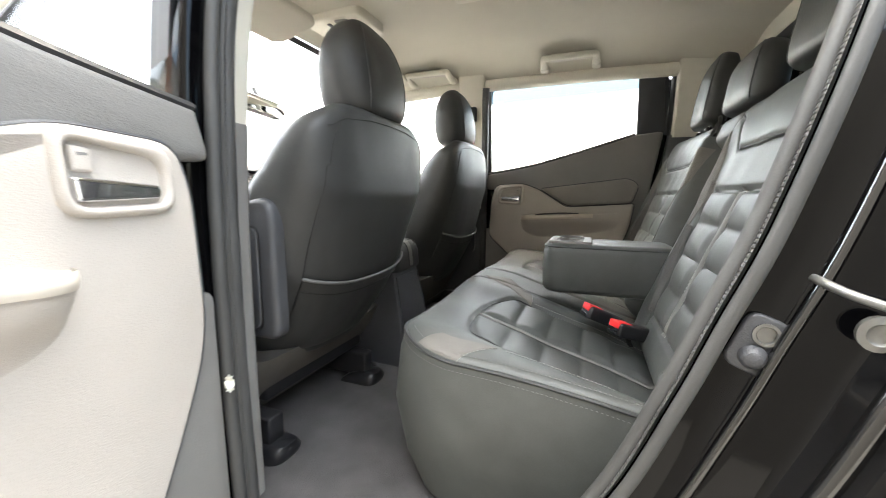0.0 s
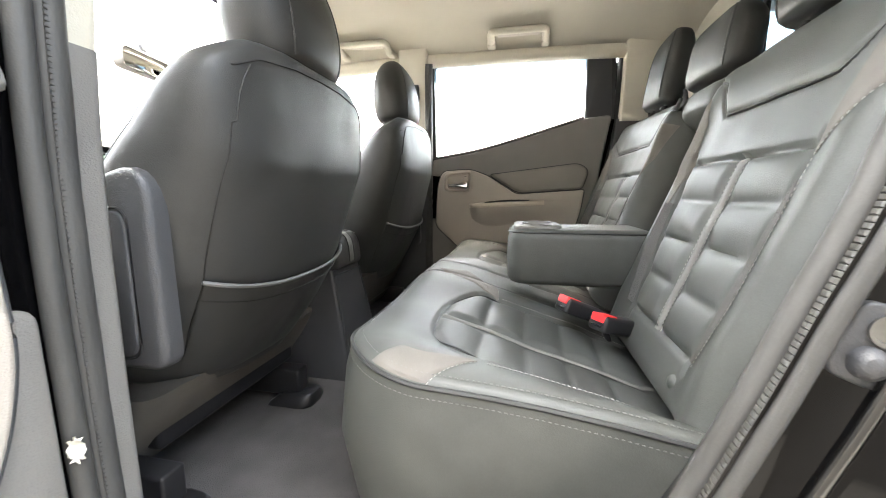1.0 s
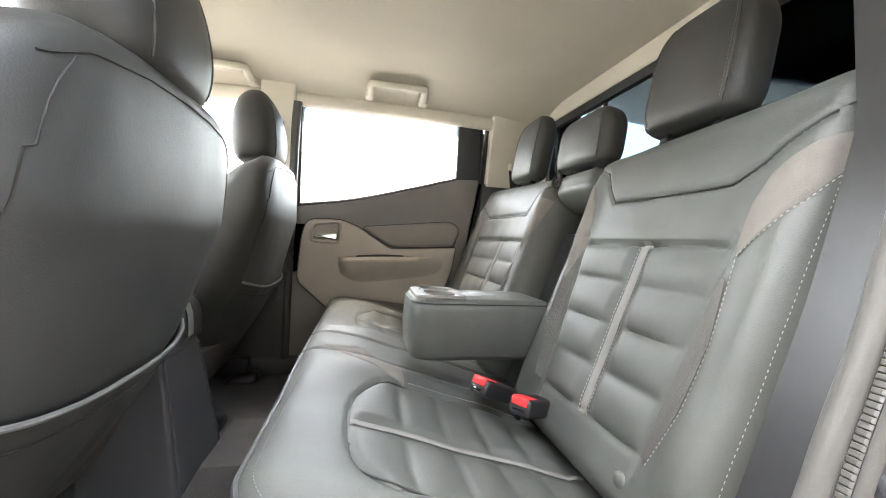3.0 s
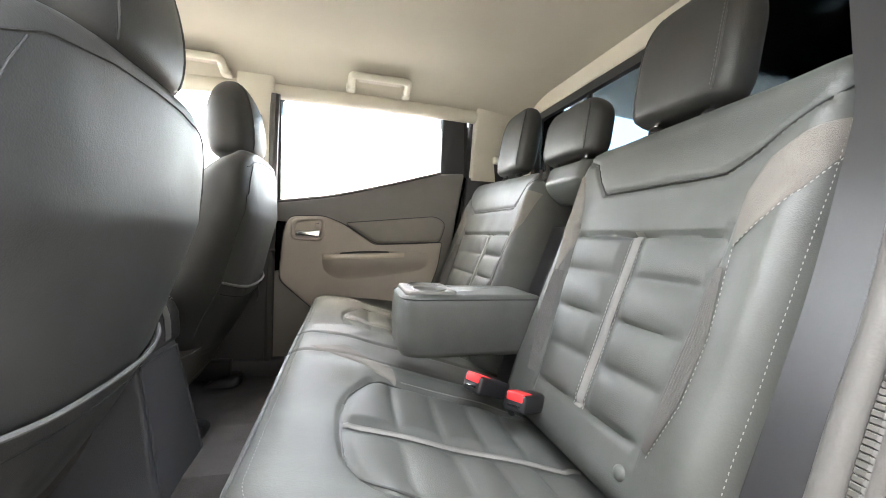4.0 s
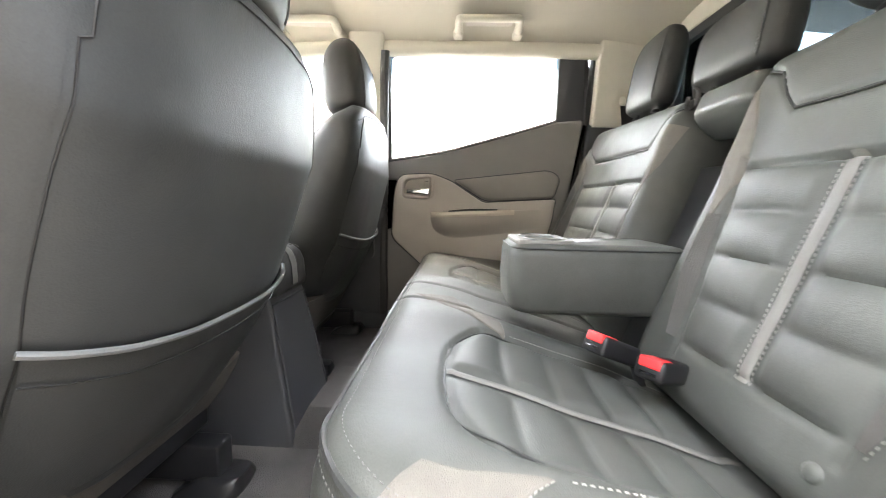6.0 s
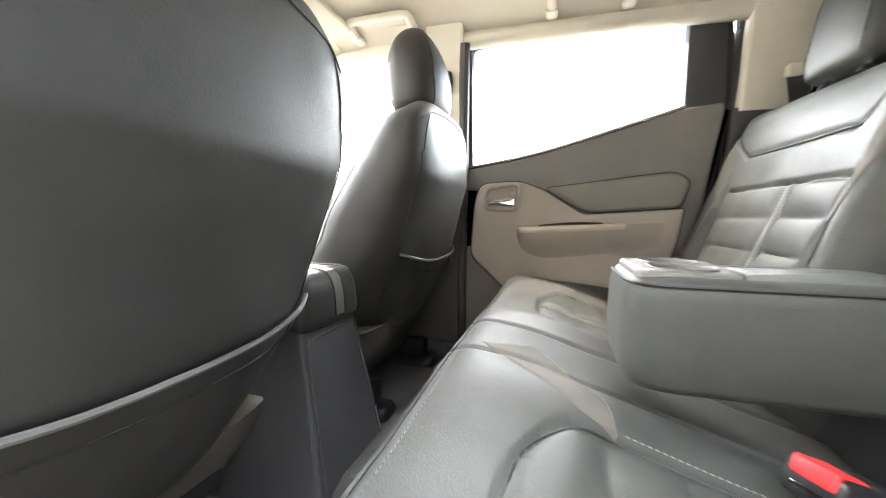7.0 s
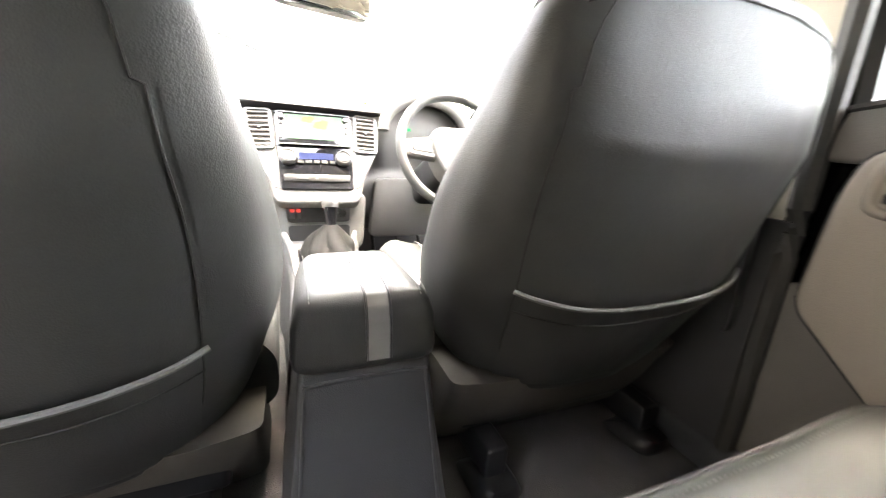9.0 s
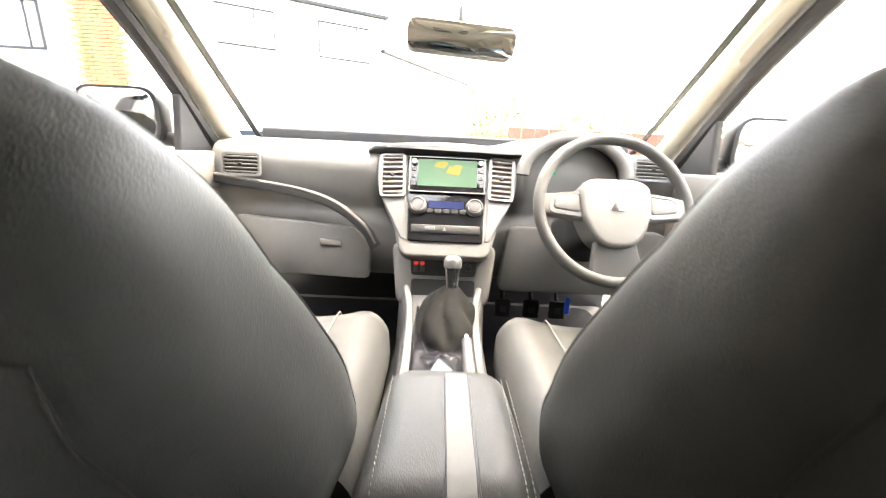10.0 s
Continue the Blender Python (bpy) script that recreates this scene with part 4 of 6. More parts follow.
for k, (zf, ins, iny) in enumerate(((0.0, 0.0, 0.0), (0.12, -0.004, -0.010), (0.45, 0.006, -0.026), (0.8, 0.024, -0.012), (1.0, 0.036, 0.012))):
    ring = []
    for p in border:
        c = Vector((p.x * (1 - ins / C_W), p.y - iny * min(1.0, max(0.0, (p.y - 0.45) / 0.08)), p.z * (1 - zf) + 0.012 * zf))
        ring.append(c)
    rings.append(ring)
n_ = len(border)
solid("cushion_side", [p for r_ in rings for p in r_], [(k * n_ + i, k * n_ + i + 1, (k + 1) * n_ + i + 1, (k + 1) * n_ + i) for k in range(4) for i in range(n_ - 1)], LEATHER, bench, "black leather side skirt", sharp=75)
tube("edge_piping", [p + Vector((0, 0.0005, 0.001)) for p in border], 0.0035, PIPING, bench, sides=6)
inner_line = [cush(-C_W + 0.012, b) for b in BS if b < C_L - 0.01] + [cush(a, C_L - 0.012) for a in AS if abs(a) < C_W - 0.012] + [cush(C_W - 0.012, b) for b in reversed(BS) if b < C_L - 0.01]
stitching([p + Vector((0, 0, 0.0015)) for p in inner_line], bench, size=(0.0042, 0.0009, 0.0008), mat=GREY_PIPE)
stitching([p + Vector((p.x * 0.004, 0.004 if p.y > 0.4 else 0, -0.012)) for p in border], bench, size=(0.0042, 0.0009, 0.0008), mat=GREY_PIPE)
for c in SEATS:
    grid_part("centre_strip", lambda k, b: cush(c, b, 0.0055 - 0.0030 * (abs(k) / 0.006) ** 3) + Vector((k, 0, 0)), list(np.linspace(-0.006, 0.006, 7)), list(np.linspace(0.03, 0.428, 60)), STRIP, bench, "pale grey strip")
    hw = 0.158
    tube("panel_piping", smooth_path([cush(c + s_ * k_, b_, 0.001) for s_, k_, b_ in ((-1, hw, 0.05), (-1, hw, 0.2), (-1, hw, 0.31), (-1, 0.150, 0.37), (-1, 0.11, 0.415), (-1, 0.05, 0.428), (1, 0.05, 0.428), (1, 0.11, 0.415), (1, 0.150, 0.37), (1, hw, 0.31), (1, hw, 0.2), (1, hw, 0.05))], 8), 0.0016, PIPING, bench, sides=5)
    for s in (-1, 1):
        outer = s == (-1 if c < 0 else 1)
        if c > 0 and not outer:
            continue

        def patch(k, t, c=c, s=s, outer=outer):
            ts = [0, 0.25, 0.5, 0.75, 1]
            if outer:
                a1, b1 = interp(t, ts, [0.257, 0.236, 0.212, 0.202, 0.196]), interp(t, ts, [0.487, 0.474, 0.455, 0.400, 0.345])
                a2, b2 = interp(t, ts, [0.257, 0.245, 0.228, 0.212, 0.197]), interp(t, ts, [0.396, 0.389, 0.377, 0.362, 0.344])
            else:
                a1, b1 = interp(t, ts, [0.300, 0.255, 0.205, 0.175, 0.160]), interp(t, ts, [0.505, 0.46, 0.415, 0.372, 0.335])
                a2, b2 = interp(t, ts, [0.340, 0.303, 0.253, 0.205, 0.162]), interp(t, ts, [0.43, 0.395, 0.362, 0.342, 0.333])
            return cush(c + s * (a1 + (a2 - a1) * k), b1 + (b2 - b1) * k, 0.0022 if 0.03 < k < 0.97 and 0.02 < t < 0.98 else 0.0004)
        grid_part("corner_insert", patch, list(np.linspace(0, 1, 20)), list(np.linspace(0, 1, 40)), TAN, bench, "greige suede corner insert")
        stitching([patch(1.02, t) for t in np.linspace(0, 1, 30)], bench, size=(0.0045, 0.001, 0.0008))
        stitching([cush(c + s * (0.196 - 0.026 * (0.33 - b) / 0.28 if outer else 0.165), b, 0.0015) for b in np.linspace(0.05, 0.33, 40)], bench, size=(0.0045, 0.001, 0.0008))

# folded-down armrest with cup holders
arm = thing("armrest", (-0.1, 0.2, 0.32), "black leather fold-down armrest with two cup holders", "armrest")
AX0, AX1, AY0, AY1, AZ0, AZ1 = -0.180, 0.008, 0.02, 0.345, 0.325, 0.458
rings = []
prof = rounded([(AX0, AY0), (AX1, AY0), (AX1 + 0.005, AY1, 0.05), (AX0 - 0.005, AY1, 0.05)], 0.02, 6)
for z, ins in ((AZ0, 0.014), (AZ0 + 0.004, 0.006), (AZ0 + 0.014, 0.001), (AZ0 + 0.06, -0.002), (AZ1 - 0.025, 0.0), (AZ1 - 0.010, 0.003), (AZ1 - 0.003, 0.009), (AZ1, 0.02)):
    cx, cy = (AX0 + AX1) / 2, (AY0 + AY1) / 2
    rings.append([Vector((cx + (p.x - cx) * (1 - ins / 0.095), cy + (p.y - cy) * (1 - ins / 0.16), z)) for p in prof])
arm_cover = loft("cover", rings, LEATHER, arm, sharp=70)
tube("seam", [Vector(((AX0 + AX1) / 2 + (p.x - (AX0 + AX1) / 2) * 0.985, 0.1825 + (p.y - 0.1825) * 0.99, AZ1 - 0.008)) for p in prof], 0.0016, PIPING, arm, sides=5, closed=True)
tray = rounded([(AX0 + 0.02, AY1 - 0.125), (AX1 - 0.02, AY1 - 0.125), (AX1 - 0.02, AY1 - 0.012), (AX0 + 0.02, AY1 - 0.012)], 0.02, 5)
arm_tray = slab("cup_tray", tray, WORLD, AZ1 - 0.004, AZ1 + 0.006, SOFT_GREY, arm, "grey plastic cup tray", bevel=0.004)
for cx in (AX0 + 0.058, AX1 - 0.058):
    m_ = axes((cx, AY1 - 0.068, AZ1 + 0.0045), (1, 0, 0), (0, 1, 0), (0, 0, 1))
    for ob_ in (arm_cover, arm_tray):
        carve(ob_, lathe("cutter", [(0.0345, -0.065), (0.0345, 0.02)], m_, BLACK, None, n=32))
    lathe("cup_well", [(0.0343, 0.001), (0.0320, -0.030), (0.0300, -0.055), (0.0004, -0.057), (0.0004, -0.060), (0.031, -0.060), (0.0344, -0.03), (0.0344, 0.001)], m_, SOFT_GREY, arm, "grey cup well", n=32, caps=False)
    lathe("cup_rim", [(0.0345, 0.0), (0.0378, 0.0), (0.0375, 0.0030), (0.0360, 0.0040), (0.0345, 0.0025), (0.0345, 0.0)], m_, SILVER, arm, "satin silver cup rim", n=32, caps=False)


def buckle(c, yaw, tilt, label):
    e = thing("belt_buckle", c, label, "seat belt buckle", "belt buckles")
    m = Matrix.Translation(c) @ pose(0, 0, 0, tilt, 0, yaw)
    rbox("housing", (0, 0, 0), (0.044, 0.092, 0.032), BLACK, e, r=0.007, m=m)
    rbox("release_button", (0, 0.030, 0.0095), (0.032, 0.036, 0.016), RED, e, "red release button", r=0.003, m=m)
    rbox("slot", (0, 0.046, -0.006), (0.024, 0.002, 0.004), GLOSS, e, r=0.0005, m=m)
    tube("stalk", smooth_path([m @ Vector((0, -0.040, 0)), m @ Vector((0, -0.07, -0.012)), m @ Vector((0, -0.10, -0.04))], 4), 0.012, BLACK, e, sides=8, flat=0.5)
    return e


buckle(Vector((-0.270, 0.190, 0.300)), 28, 22, "black belt buckle with red button lying on the bench")
buckle(Vector((-0.320, 0.132, 0.288)), 35, 15, "black belt buckle with red button by the backrest")

# seat belt at the far side
belt = thing("seat_belt", (0.6, -0.1, 0.9), "dark seat belt hanging over the far rear pillar", "seat belt")
tube("webbing", smooth_path([(0.650, -0.19, 0.92), (0.645, -0.195, 0.87), (0.635, -0.20, 0.80), (0.61, -0.205, 0.73), (0.58, -0.21, 0.66)], 8), 0.024, WEBBING, belt, sides=8, flat=0.07, up=(1, -0.25, 0.1))
rbox("anchor", (0.655, -0.190, 0.930), (0.03, 0.05, 0.035), CREAM, belt, "cream belt anchor cover", r=0.008)


# ---- front seats ----
def front_seat(cx, y0, z0, lean, label, inner, head):
    """Seat facing forward; its rear cover is seen from the bench. inner: +1 if the tunnel lies to its right; head: the headrest's foot."""
    e = thing("front_seat", (cx, 1.05, 0.0), label, "car seat", "front seats")
    lean = radians(lean)
    ev, ef = Vector((0, -math.sin(lean), math.cos(lean))), Vector((0, math.cos(lean), math.sin(lean)))
    o = Vector((cx, y0, z0))
    dz = z0 - 0.194
    # height up the back, half widths of the rear and front, half depths
    VS = [-0.035, -0.02, 0.0, 0.085, 0.17, 0.25, 0.33, 0.39, 0.44, 0.48, 0.515, 0.54, 0.558]
    WR = [0.160, 0.180, 0.1890, 0.2100, 0.2280, 0.2400, 0.2480, 0.2525, 0.2565, 0.2560, 0.2430, 0.2110, 0.167]
    WF = [0.235, 0.258, 0.2700, 0.2940, 0.3090, 0.3065, 0.2900, 0.2730, 0.2575, 0.2455, 0.2270, 0.1980, 0.167]
    DS = [0.120, 0.132, 0.1370, 0.1330, 0.1300, 0.1250, 0.1135, 0.1035, 0.0890, 0.0720, 0.0540, 0.0390, 0.032]

    def curve(v, ys):
        """Smooth curve through the widths."""
        i = max(0, min(len(VS) - 2, sum(1 for q in VS[1:] if v > q)))
        h = VS[i + 1] - VS[i]
        t = (v - VS[i]) / h
        sl = [(ys[min(j + 1, len(ys) - 1)] - ys[max(j - 1, 0)]) / (VS[min(j + 1, len(ys) - 1)] - VS[max(j - 1, 0)]) for j in (i, i + 1)]
        return (2 * t ** 3 - 3 * t ** 2 + 1) * ys[i] + (t ** 3 - 2 * t ** 2 + t) * h * sl[0] + (3 * t ** 2 - 2 * t ** 3) * ys[i + 1] + (t ** 3 - t ** 2) * h * sl[1]

    def surf(v, a, lift=0.0):
        """v up the back, a round it: -90 degrees faces the bench."""
        d = curve(v, DS)
        ca, sa = math.cos(a), math.sin(a)
        k = min(1.0, max(0.0, (sa + 1.0) / 1.75))
        k = k * k * (3 - 2 * k)
        w = curve(v, WR) * (1 - k) + curve(v, WF) * k
        x = math.copysign(abs(ca) ** (2 / 3.2), ca) * (w + lift)
        y = math.copysign(abs(sa) ** (2 / 2.9), sa) * (d + lift)
        sag = 0.0
        if sa < 0:
            sag = 0.002 * noise.noise(Vector((x * 8, v * 8, cx * 9))) + 0.0012 * noise.noise(Vector((x * 25, v * 12, cx * 3 + 5)))
        bend = interp(v, [-0.035, 0.0, 0.2, 0.4, 0.558], [0.016, 0.012, -0.028, -0.017, 0.040])
        return o + ev * v + Vector((x, 0, 0)) + ef * (0.010 + d + y + sag + bend)

    vv = smooth_vals(VS, 5)
    rings = [[surf(v, 2 * math.pi * k / 96) for k in range(96)] for v in vv]
    mid_top = sum(rings[-1], Vector()) / 96
    for f_, up_ in ((0.93, 0.004), (0.80, 0.008), (0.55, 0.012), (0.25, 0.014)):
        rings.append([mid_top + (p - mid_top) * f_ + ev * up_ for p in rings[len(vv) - 1]])
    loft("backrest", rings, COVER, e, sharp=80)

    def rear(x, v, lift=0.0):
        """Point on the rear cover at x from the middle."""
        lo, hi = -math.pi / 2, -0.02
        for _ in range(18):
            mid = (lo + hi) / 2
            if surf(v, mid).x - cx < abs(x):
                lo = mid
            else:
                hi = mid
        return surf(v, lo if x >= 0 else -math.pi - lo, lift)

    # map pocket with a piped mouth
    mouth = lambda x: 0.205 - 0.020 * (1 - (x / 0.215) ** 2)
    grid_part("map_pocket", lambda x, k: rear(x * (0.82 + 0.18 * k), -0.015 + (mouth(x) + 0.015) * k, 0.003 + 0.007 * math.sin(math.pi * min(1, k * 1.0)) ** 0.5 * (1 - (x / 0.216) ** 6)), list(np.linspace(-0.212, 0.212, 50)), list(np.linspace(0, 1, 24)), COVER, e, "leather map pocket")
    tube("pocket_piping", [rear(x, mouth(x), 0.008) for x in np.linspace(-0.214, 0.214, 50)], 0.0036, GREY_PIPE, e, "grey piping along the pocket mouth", sides=8)
    tube("pocket_seam", [rear(x, mouth(x) - 0.032, 0.009) for x in np.linspace(-0.205, 0.205, 40)], 0.0010, LEATHER_SEAM, e, sides=5)
    # zipped side seams with a notch
    for s in (-1, 1):
        line = [(0.178, 0.0), (0.206, 0.10), (0.224, 0.22), (0.230, 0.34), (0.224, 0.444)]
        P = smooth_path([(x, v, 0) for x, v in line], 8)
        L = len(P) - 1
        grid_part("zip_tape", lambda k, t, s=s, P=P, L=L: rear(s * (P[min(L, int(t))].x + k), P[min(L, int(t))].y, 0.0016), list(np.linspace(-0.003, 0.0055, 4)), list(range(L + 1)), COVER, e, "dark zip tape")
        tube("seam", [rear(s * (p.x - 0.009), p.y, 0.0012) for p in P] + [rear(s * 0.208, 0.448, 0.0012), rear(s * 0.206, 0.465, 0.001), rear(s * 0.203, 0.485, 0.001), rear(s * 0.196, 0.505, 0.001), rear(s * 0.182, 0.528, 0.001)], 0.0011, LEATHER_SEAM, e, sides=5)
        tube("side_seam", [surf(v, 0.5 if s > 0 else math.pi - 0.5, 0.0004) for v in np.linspace(0.05, 0.52, 40)], 0.0015, PIPING, e, sides=5)
    # seam across the shoulders
    tube("shoulder_seam", [rear(x, interp(abs(x), [0, 0.08, 0.165, 0.21], [0.553, 0.551, 0.540, 0.518]), 0.0008) for x in np.linspace(-0.212, 0.212, 50)], 0.0012, LEATHER_SEAM, e, sides=5)
    # fabric skirt under the cover
    rings = []
    for k in np.linspace(0, 1, 8):
        z = 0.205 + dz - (0.150 + dz) * k
        rings.append([Vector((cx + (0.252 - 0.004 * k) * p.x, y0 + 0.118 + 0.105 * k ** 1.2 + 0.082 * p.y + 0.006 * noise.noise(Vector((p.x * 5, k * 3, cx * 4))), z)) for p in rounded([(-1, -1), (1, -1), (1, 1), (-1, 1)], 0.35, 5)])
    loft("skirt", rings, FABRIC, e, "brown-grey fabric skirt")
    # cushion
    rings = []
    for k in range(19):
        t = k / 18
        y = 0.98 + 0.48 * t
        hw = 0.272 * (0.62 + 0.38 * quarter(1 - t, 0.25)) if t > 0.6 else 0.272
        top = interp(t, [0, 0.15, 0.6, 0.85, 1], [0.30, 0.318, 0.335, 0.335, 0.26])
        bot = interp(t, [0, 0.8, 1], [0.16, 0.18, 0.23])
        ring = []
        for j in range(40):
            a = 2 * math.pi * j / 40
            ca, sa = math.cos(a), math.sin(a)
            x = hw * math.copysign(abs(ca) ** (2 / 4), ca)
            z = (top + bot) / 2 + (top - bot) / 2 * math.copysign(abs(sa) ** (2 / 3.2), sa)
            if sa > 0:
                z += 0.024 * math.exp(-((abs(x) - 0.225) / 0.045) ** 2) - 0.012 * math.exp(-(x / 0.13) ** 4)
            ring.append(Vector((cx + x, y, z)))
        rings.append(ring)
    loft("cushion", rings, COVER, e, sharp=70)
    for s in (-1, 1):
        tube("cushion_seam", [Vector((cx + s * 0.15, y, interp((y - 0.98) / 0.48, [0, 0.15, 0.6, 0.85, 1], [0.30, 0.318, 0.335, 0.335, 0.26]) + 0.004)) for y in np.linspace(1.0, 1.42, 16)], 0.002, GREY_PIPE, e, sides=5)
    # frame and rails on the floor
    rbox("seat_frame", (cx, 1.17, 0.125), (0.40, 0.50, 0.07), BLACK, e, r=0.01)
    for s in (-1, 1):
        rbox("rail", (cx * 1.1 + s * 0.19, 1.16, 0.055), (0.045, 0.60, 0.07), BLACK, e, "black seat rail", r=0.006)
        m = Matrix.Translation((cx * 1.1 + s * 0.19, 0.885, 0.0))
        loft("rail_foot", [[m @ Vector((0.046 * q.x * kx, 0.06 * q.y * ky - 0.01 * i, z)) for q in rounded([(-1, -1, 0.7), (1, -1, 0.7), (1, 1), (-1, 1)], 0.15, 4)] for i, (z, kx, ky) in enumerate(((-0.005, 1.0, 1.0), (0.012, 0.98, 0.95), (0.026, 0.75, 0.7), (0.032, 0.6, 0.55)))], BLACK, e, "black plastic rail end cap", sharp=60)
        loft("rail_bracket", [[m @ Vector((0.006 * q.x - s * 0.005, 0.022 * q.y + 0.03, z)) for q in rounded([(-1, -1), (1, -1), (1, 1), (-1, 1)], 0.2, 2)] for z in (0.02, 0.075)], STEEL, e, "zinc rail bracket")
    # recliner cover on the outer side
    m = axes((cx - inner * 0.272, 0.945, 0.375), (0, 1, 0), (0, 0, 1), (-inner, 0, 0))
    side = [(-0.165, -0.08), (0.30, -0.08), (0.30, 0.03), (0.0, 0.05, 0.06), (-0.035, 0.17, 0.06), (-0.16, 0.215, 0.07)]
    cover = slab("side_cover", rounded(side, 0.03, 6), m, -0.012, 0.018, DARK, e, "charcoal plastic recliner cover", bevel=0.012, seg=4)
    slab("cover_panel", rounded([(-0.125, -0.06), (0.27, -0.06), (0.27, 0.015), (-0.02, 0.03, 0.05), (-0.06, 0.13, 0.05), (-0.125, 0.15, 0.05)], 0.025, 6), m, 0.012, 0.021, DARK, cover, bevel=0.004, seg=3)
    tube("cover_groove", [m @ Vector((p.x, p.y, 0.0182)) for p in rounded([(-0.128, -0.063), (0.273, -0.063), (0.273, 0.018), (-0.018, 0.033, 0.05), (-0.058, 0.134, 0.05), (-0.128, 0.154, 0.05)], 0.025, 6)], 0.0018, BLACK, cover, sides=5, closed=True)
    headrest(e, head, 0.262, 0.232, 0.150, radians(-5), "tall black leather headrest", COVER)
    return e


def smooth_vals(vals, k):
    out = []
    for a, b in zip(vals, vals[1:]):
        out += [a + (b - a) * j / k for j in range(k)]
    return out + [vals[-1]]


front_seat(-0.389, 0.8295, 0.208, 19.3, "black leather front passenger seat with map pocket and zipped cover", 1, (-0.389, 0.752, 0.757))
front_seat(0.390, 0.8086, 0.2346, 15.7, "black leather driver's seat with map pocket and zipped cover", -1, (0.390, 0.792, 0.802))

# ---- centre console ----
con = thing("centre_console", (0, 1.0, 0.0), "charcoal centre console box with leather lid between the seats", "console")
rings = []
for z, x0, x1, y0 in ((0.0, -0.126, 0.126, 0.785), (0.06, -0.118, 0.118, 0.795), (0.20, -0.100, 0.100, 0.822), (0.317, -0.090, 0.090, 0.846)):
    rings.append([Vector((p.x, p.y, z)) for p in rounded([(x0, y0), (x1, y0), (x1 - 0.004, 1.10), (x0 + 0.004, 1.10)], 0.012, 4)])
loft("console_body", rings, DARK, con)
edge_ = lambda x, z: Vector((x, interp(z, [0.0, 0.06, 0.20, 0.317], [0.785, 0.795, 0.822, 0.846]) - 0.001, z))
tube("panel_ridge", smooth_path([edge_(-0.104, 0.03), edge_(-0.094, 0.15), edge_(-0.083, 0.285), edge_(-0.076, 0.298), edge_(0.0, 0.300), edge_(0.076, 0.298), edge_(0.083, 0.285), edge_(0.094, 0.15), edge_(0.104, 0.03)], 8), 0.0028, DARK, con, "raised edge of the rear panel", sides=8)
rings = []
for k, (z, ins) in enumerate(((0.316, 0.008), (0.322, 0.002), (0.334, 0.0), (0.380, 0.003), (0.402, 0.010), (0.415, 0.022), (0.420, 0.045))):
    rings.append([Vector((p.x * (1 - ins / 0.1), 0.95 + (p.y - 0.95) * (1 - ins / 0.12), z)) for p in rounded([(-0.100, 0.832, 0.03), (0.100, 0.832, 0.03), (0.086, 1.075), (-0.086, 1.075)], 0.035, 7)])
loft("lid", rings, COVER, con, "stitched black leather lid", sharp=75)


def lid_point(x, s, lift=0.0):
    """Over the lid from its rear face to the front."""
    path = [(0.8315, 0.326), (0.8318, 0.350), (0.8345, 0.380), (0.8415, 0.402), (0.853, 0.415), (0.876, 0.420), (0.93, 0.4203), (0.98, 0.4203), (1.025, 0.420), (1.046, 0.416)]
    i = s * (len(path) - 1)
    k = min(int(i), len(path) - 2)
    a, b = Vector((0, *path[k])), Vector((0, *path[k + 1]))
    p = a.lerp(b, i - k)
    nrm = Vector((0, -(b - a).z, (b - a).y)).normalized()
    return Vector((x, p.y, p.z)) + nrm * lift


grid_part("lid_strip", lambda x, s: lid_point(x + 0.012, s, 0.0015), list(np.linspace(-0.014, 0.014, 6)), list(np.linspace(0.02, 0.98, 60)), STRIP, con, "pale grey strip across the lid")
for dx in (-0.0045, 0.0285):
    tube("lid_seam", [lid_point(dx, s, 0.001) for s in np.linspace(0.02, 0.98, 40)], 0.0013, PIPING, con, sides=5)
for dx in (-0.073, 0.073, 0.080):
    stitching([lid_point(dx, s, -0.001 if abs(dx) > 0.07 else 0.001) for s in np.linspace(0.42, 0.95, 40)], con, size=(0.004, 0.0011, 0.001))
rbox("lid_gap", (0, 0.96, 0.316), (0.172, 0.22, 0.006), BLACK, con, r=0.001)
# gear tunnel ahead of the box
rings = []
for y, hw, z1 in ((1.09, 0.098, 0.275), (1.30, 0.096, 0.268), (1.50, 0.100, 0.272), (1.62, 0.118, 0.290), (1.72, 0.13, 0.33)):
    rings.append([Vector((p.x, y, p.y)) for p in rounded([(-hw - 0.02, 0.0), (hw + 0.02, 0.0), (hw, z1), (-hw, z1)], 0.02, 4)])
loft("gear_tunnel", rings, DARK, con)
slab("gear_plate", rounded([(-0.066, 1.105), (0.066, 1.105), (0.072, 1.60), (-0.072, 1.60)], 0.02), WORLD, 0.27, 0.281, GLOSS, con, "gloss black gear surround", bevel=0.003)
for s in (-1, 1):
    tube("side_trim", smooth_path([(s * 0.074, 1.10, 0.284), (s * 0.078, 1.35, 0.286), (s * 0.088, 1.52, 0.292), (s * 0.106, 1.62, 0.312)], 6), 0.009, SILVER, con, "satin silver side rail", sides=8)
gear = thing("gear_lever", (0.02, 1.40, 0.28), "gear lever with leather gaiter and satin knob", "gear lever")
rings = []
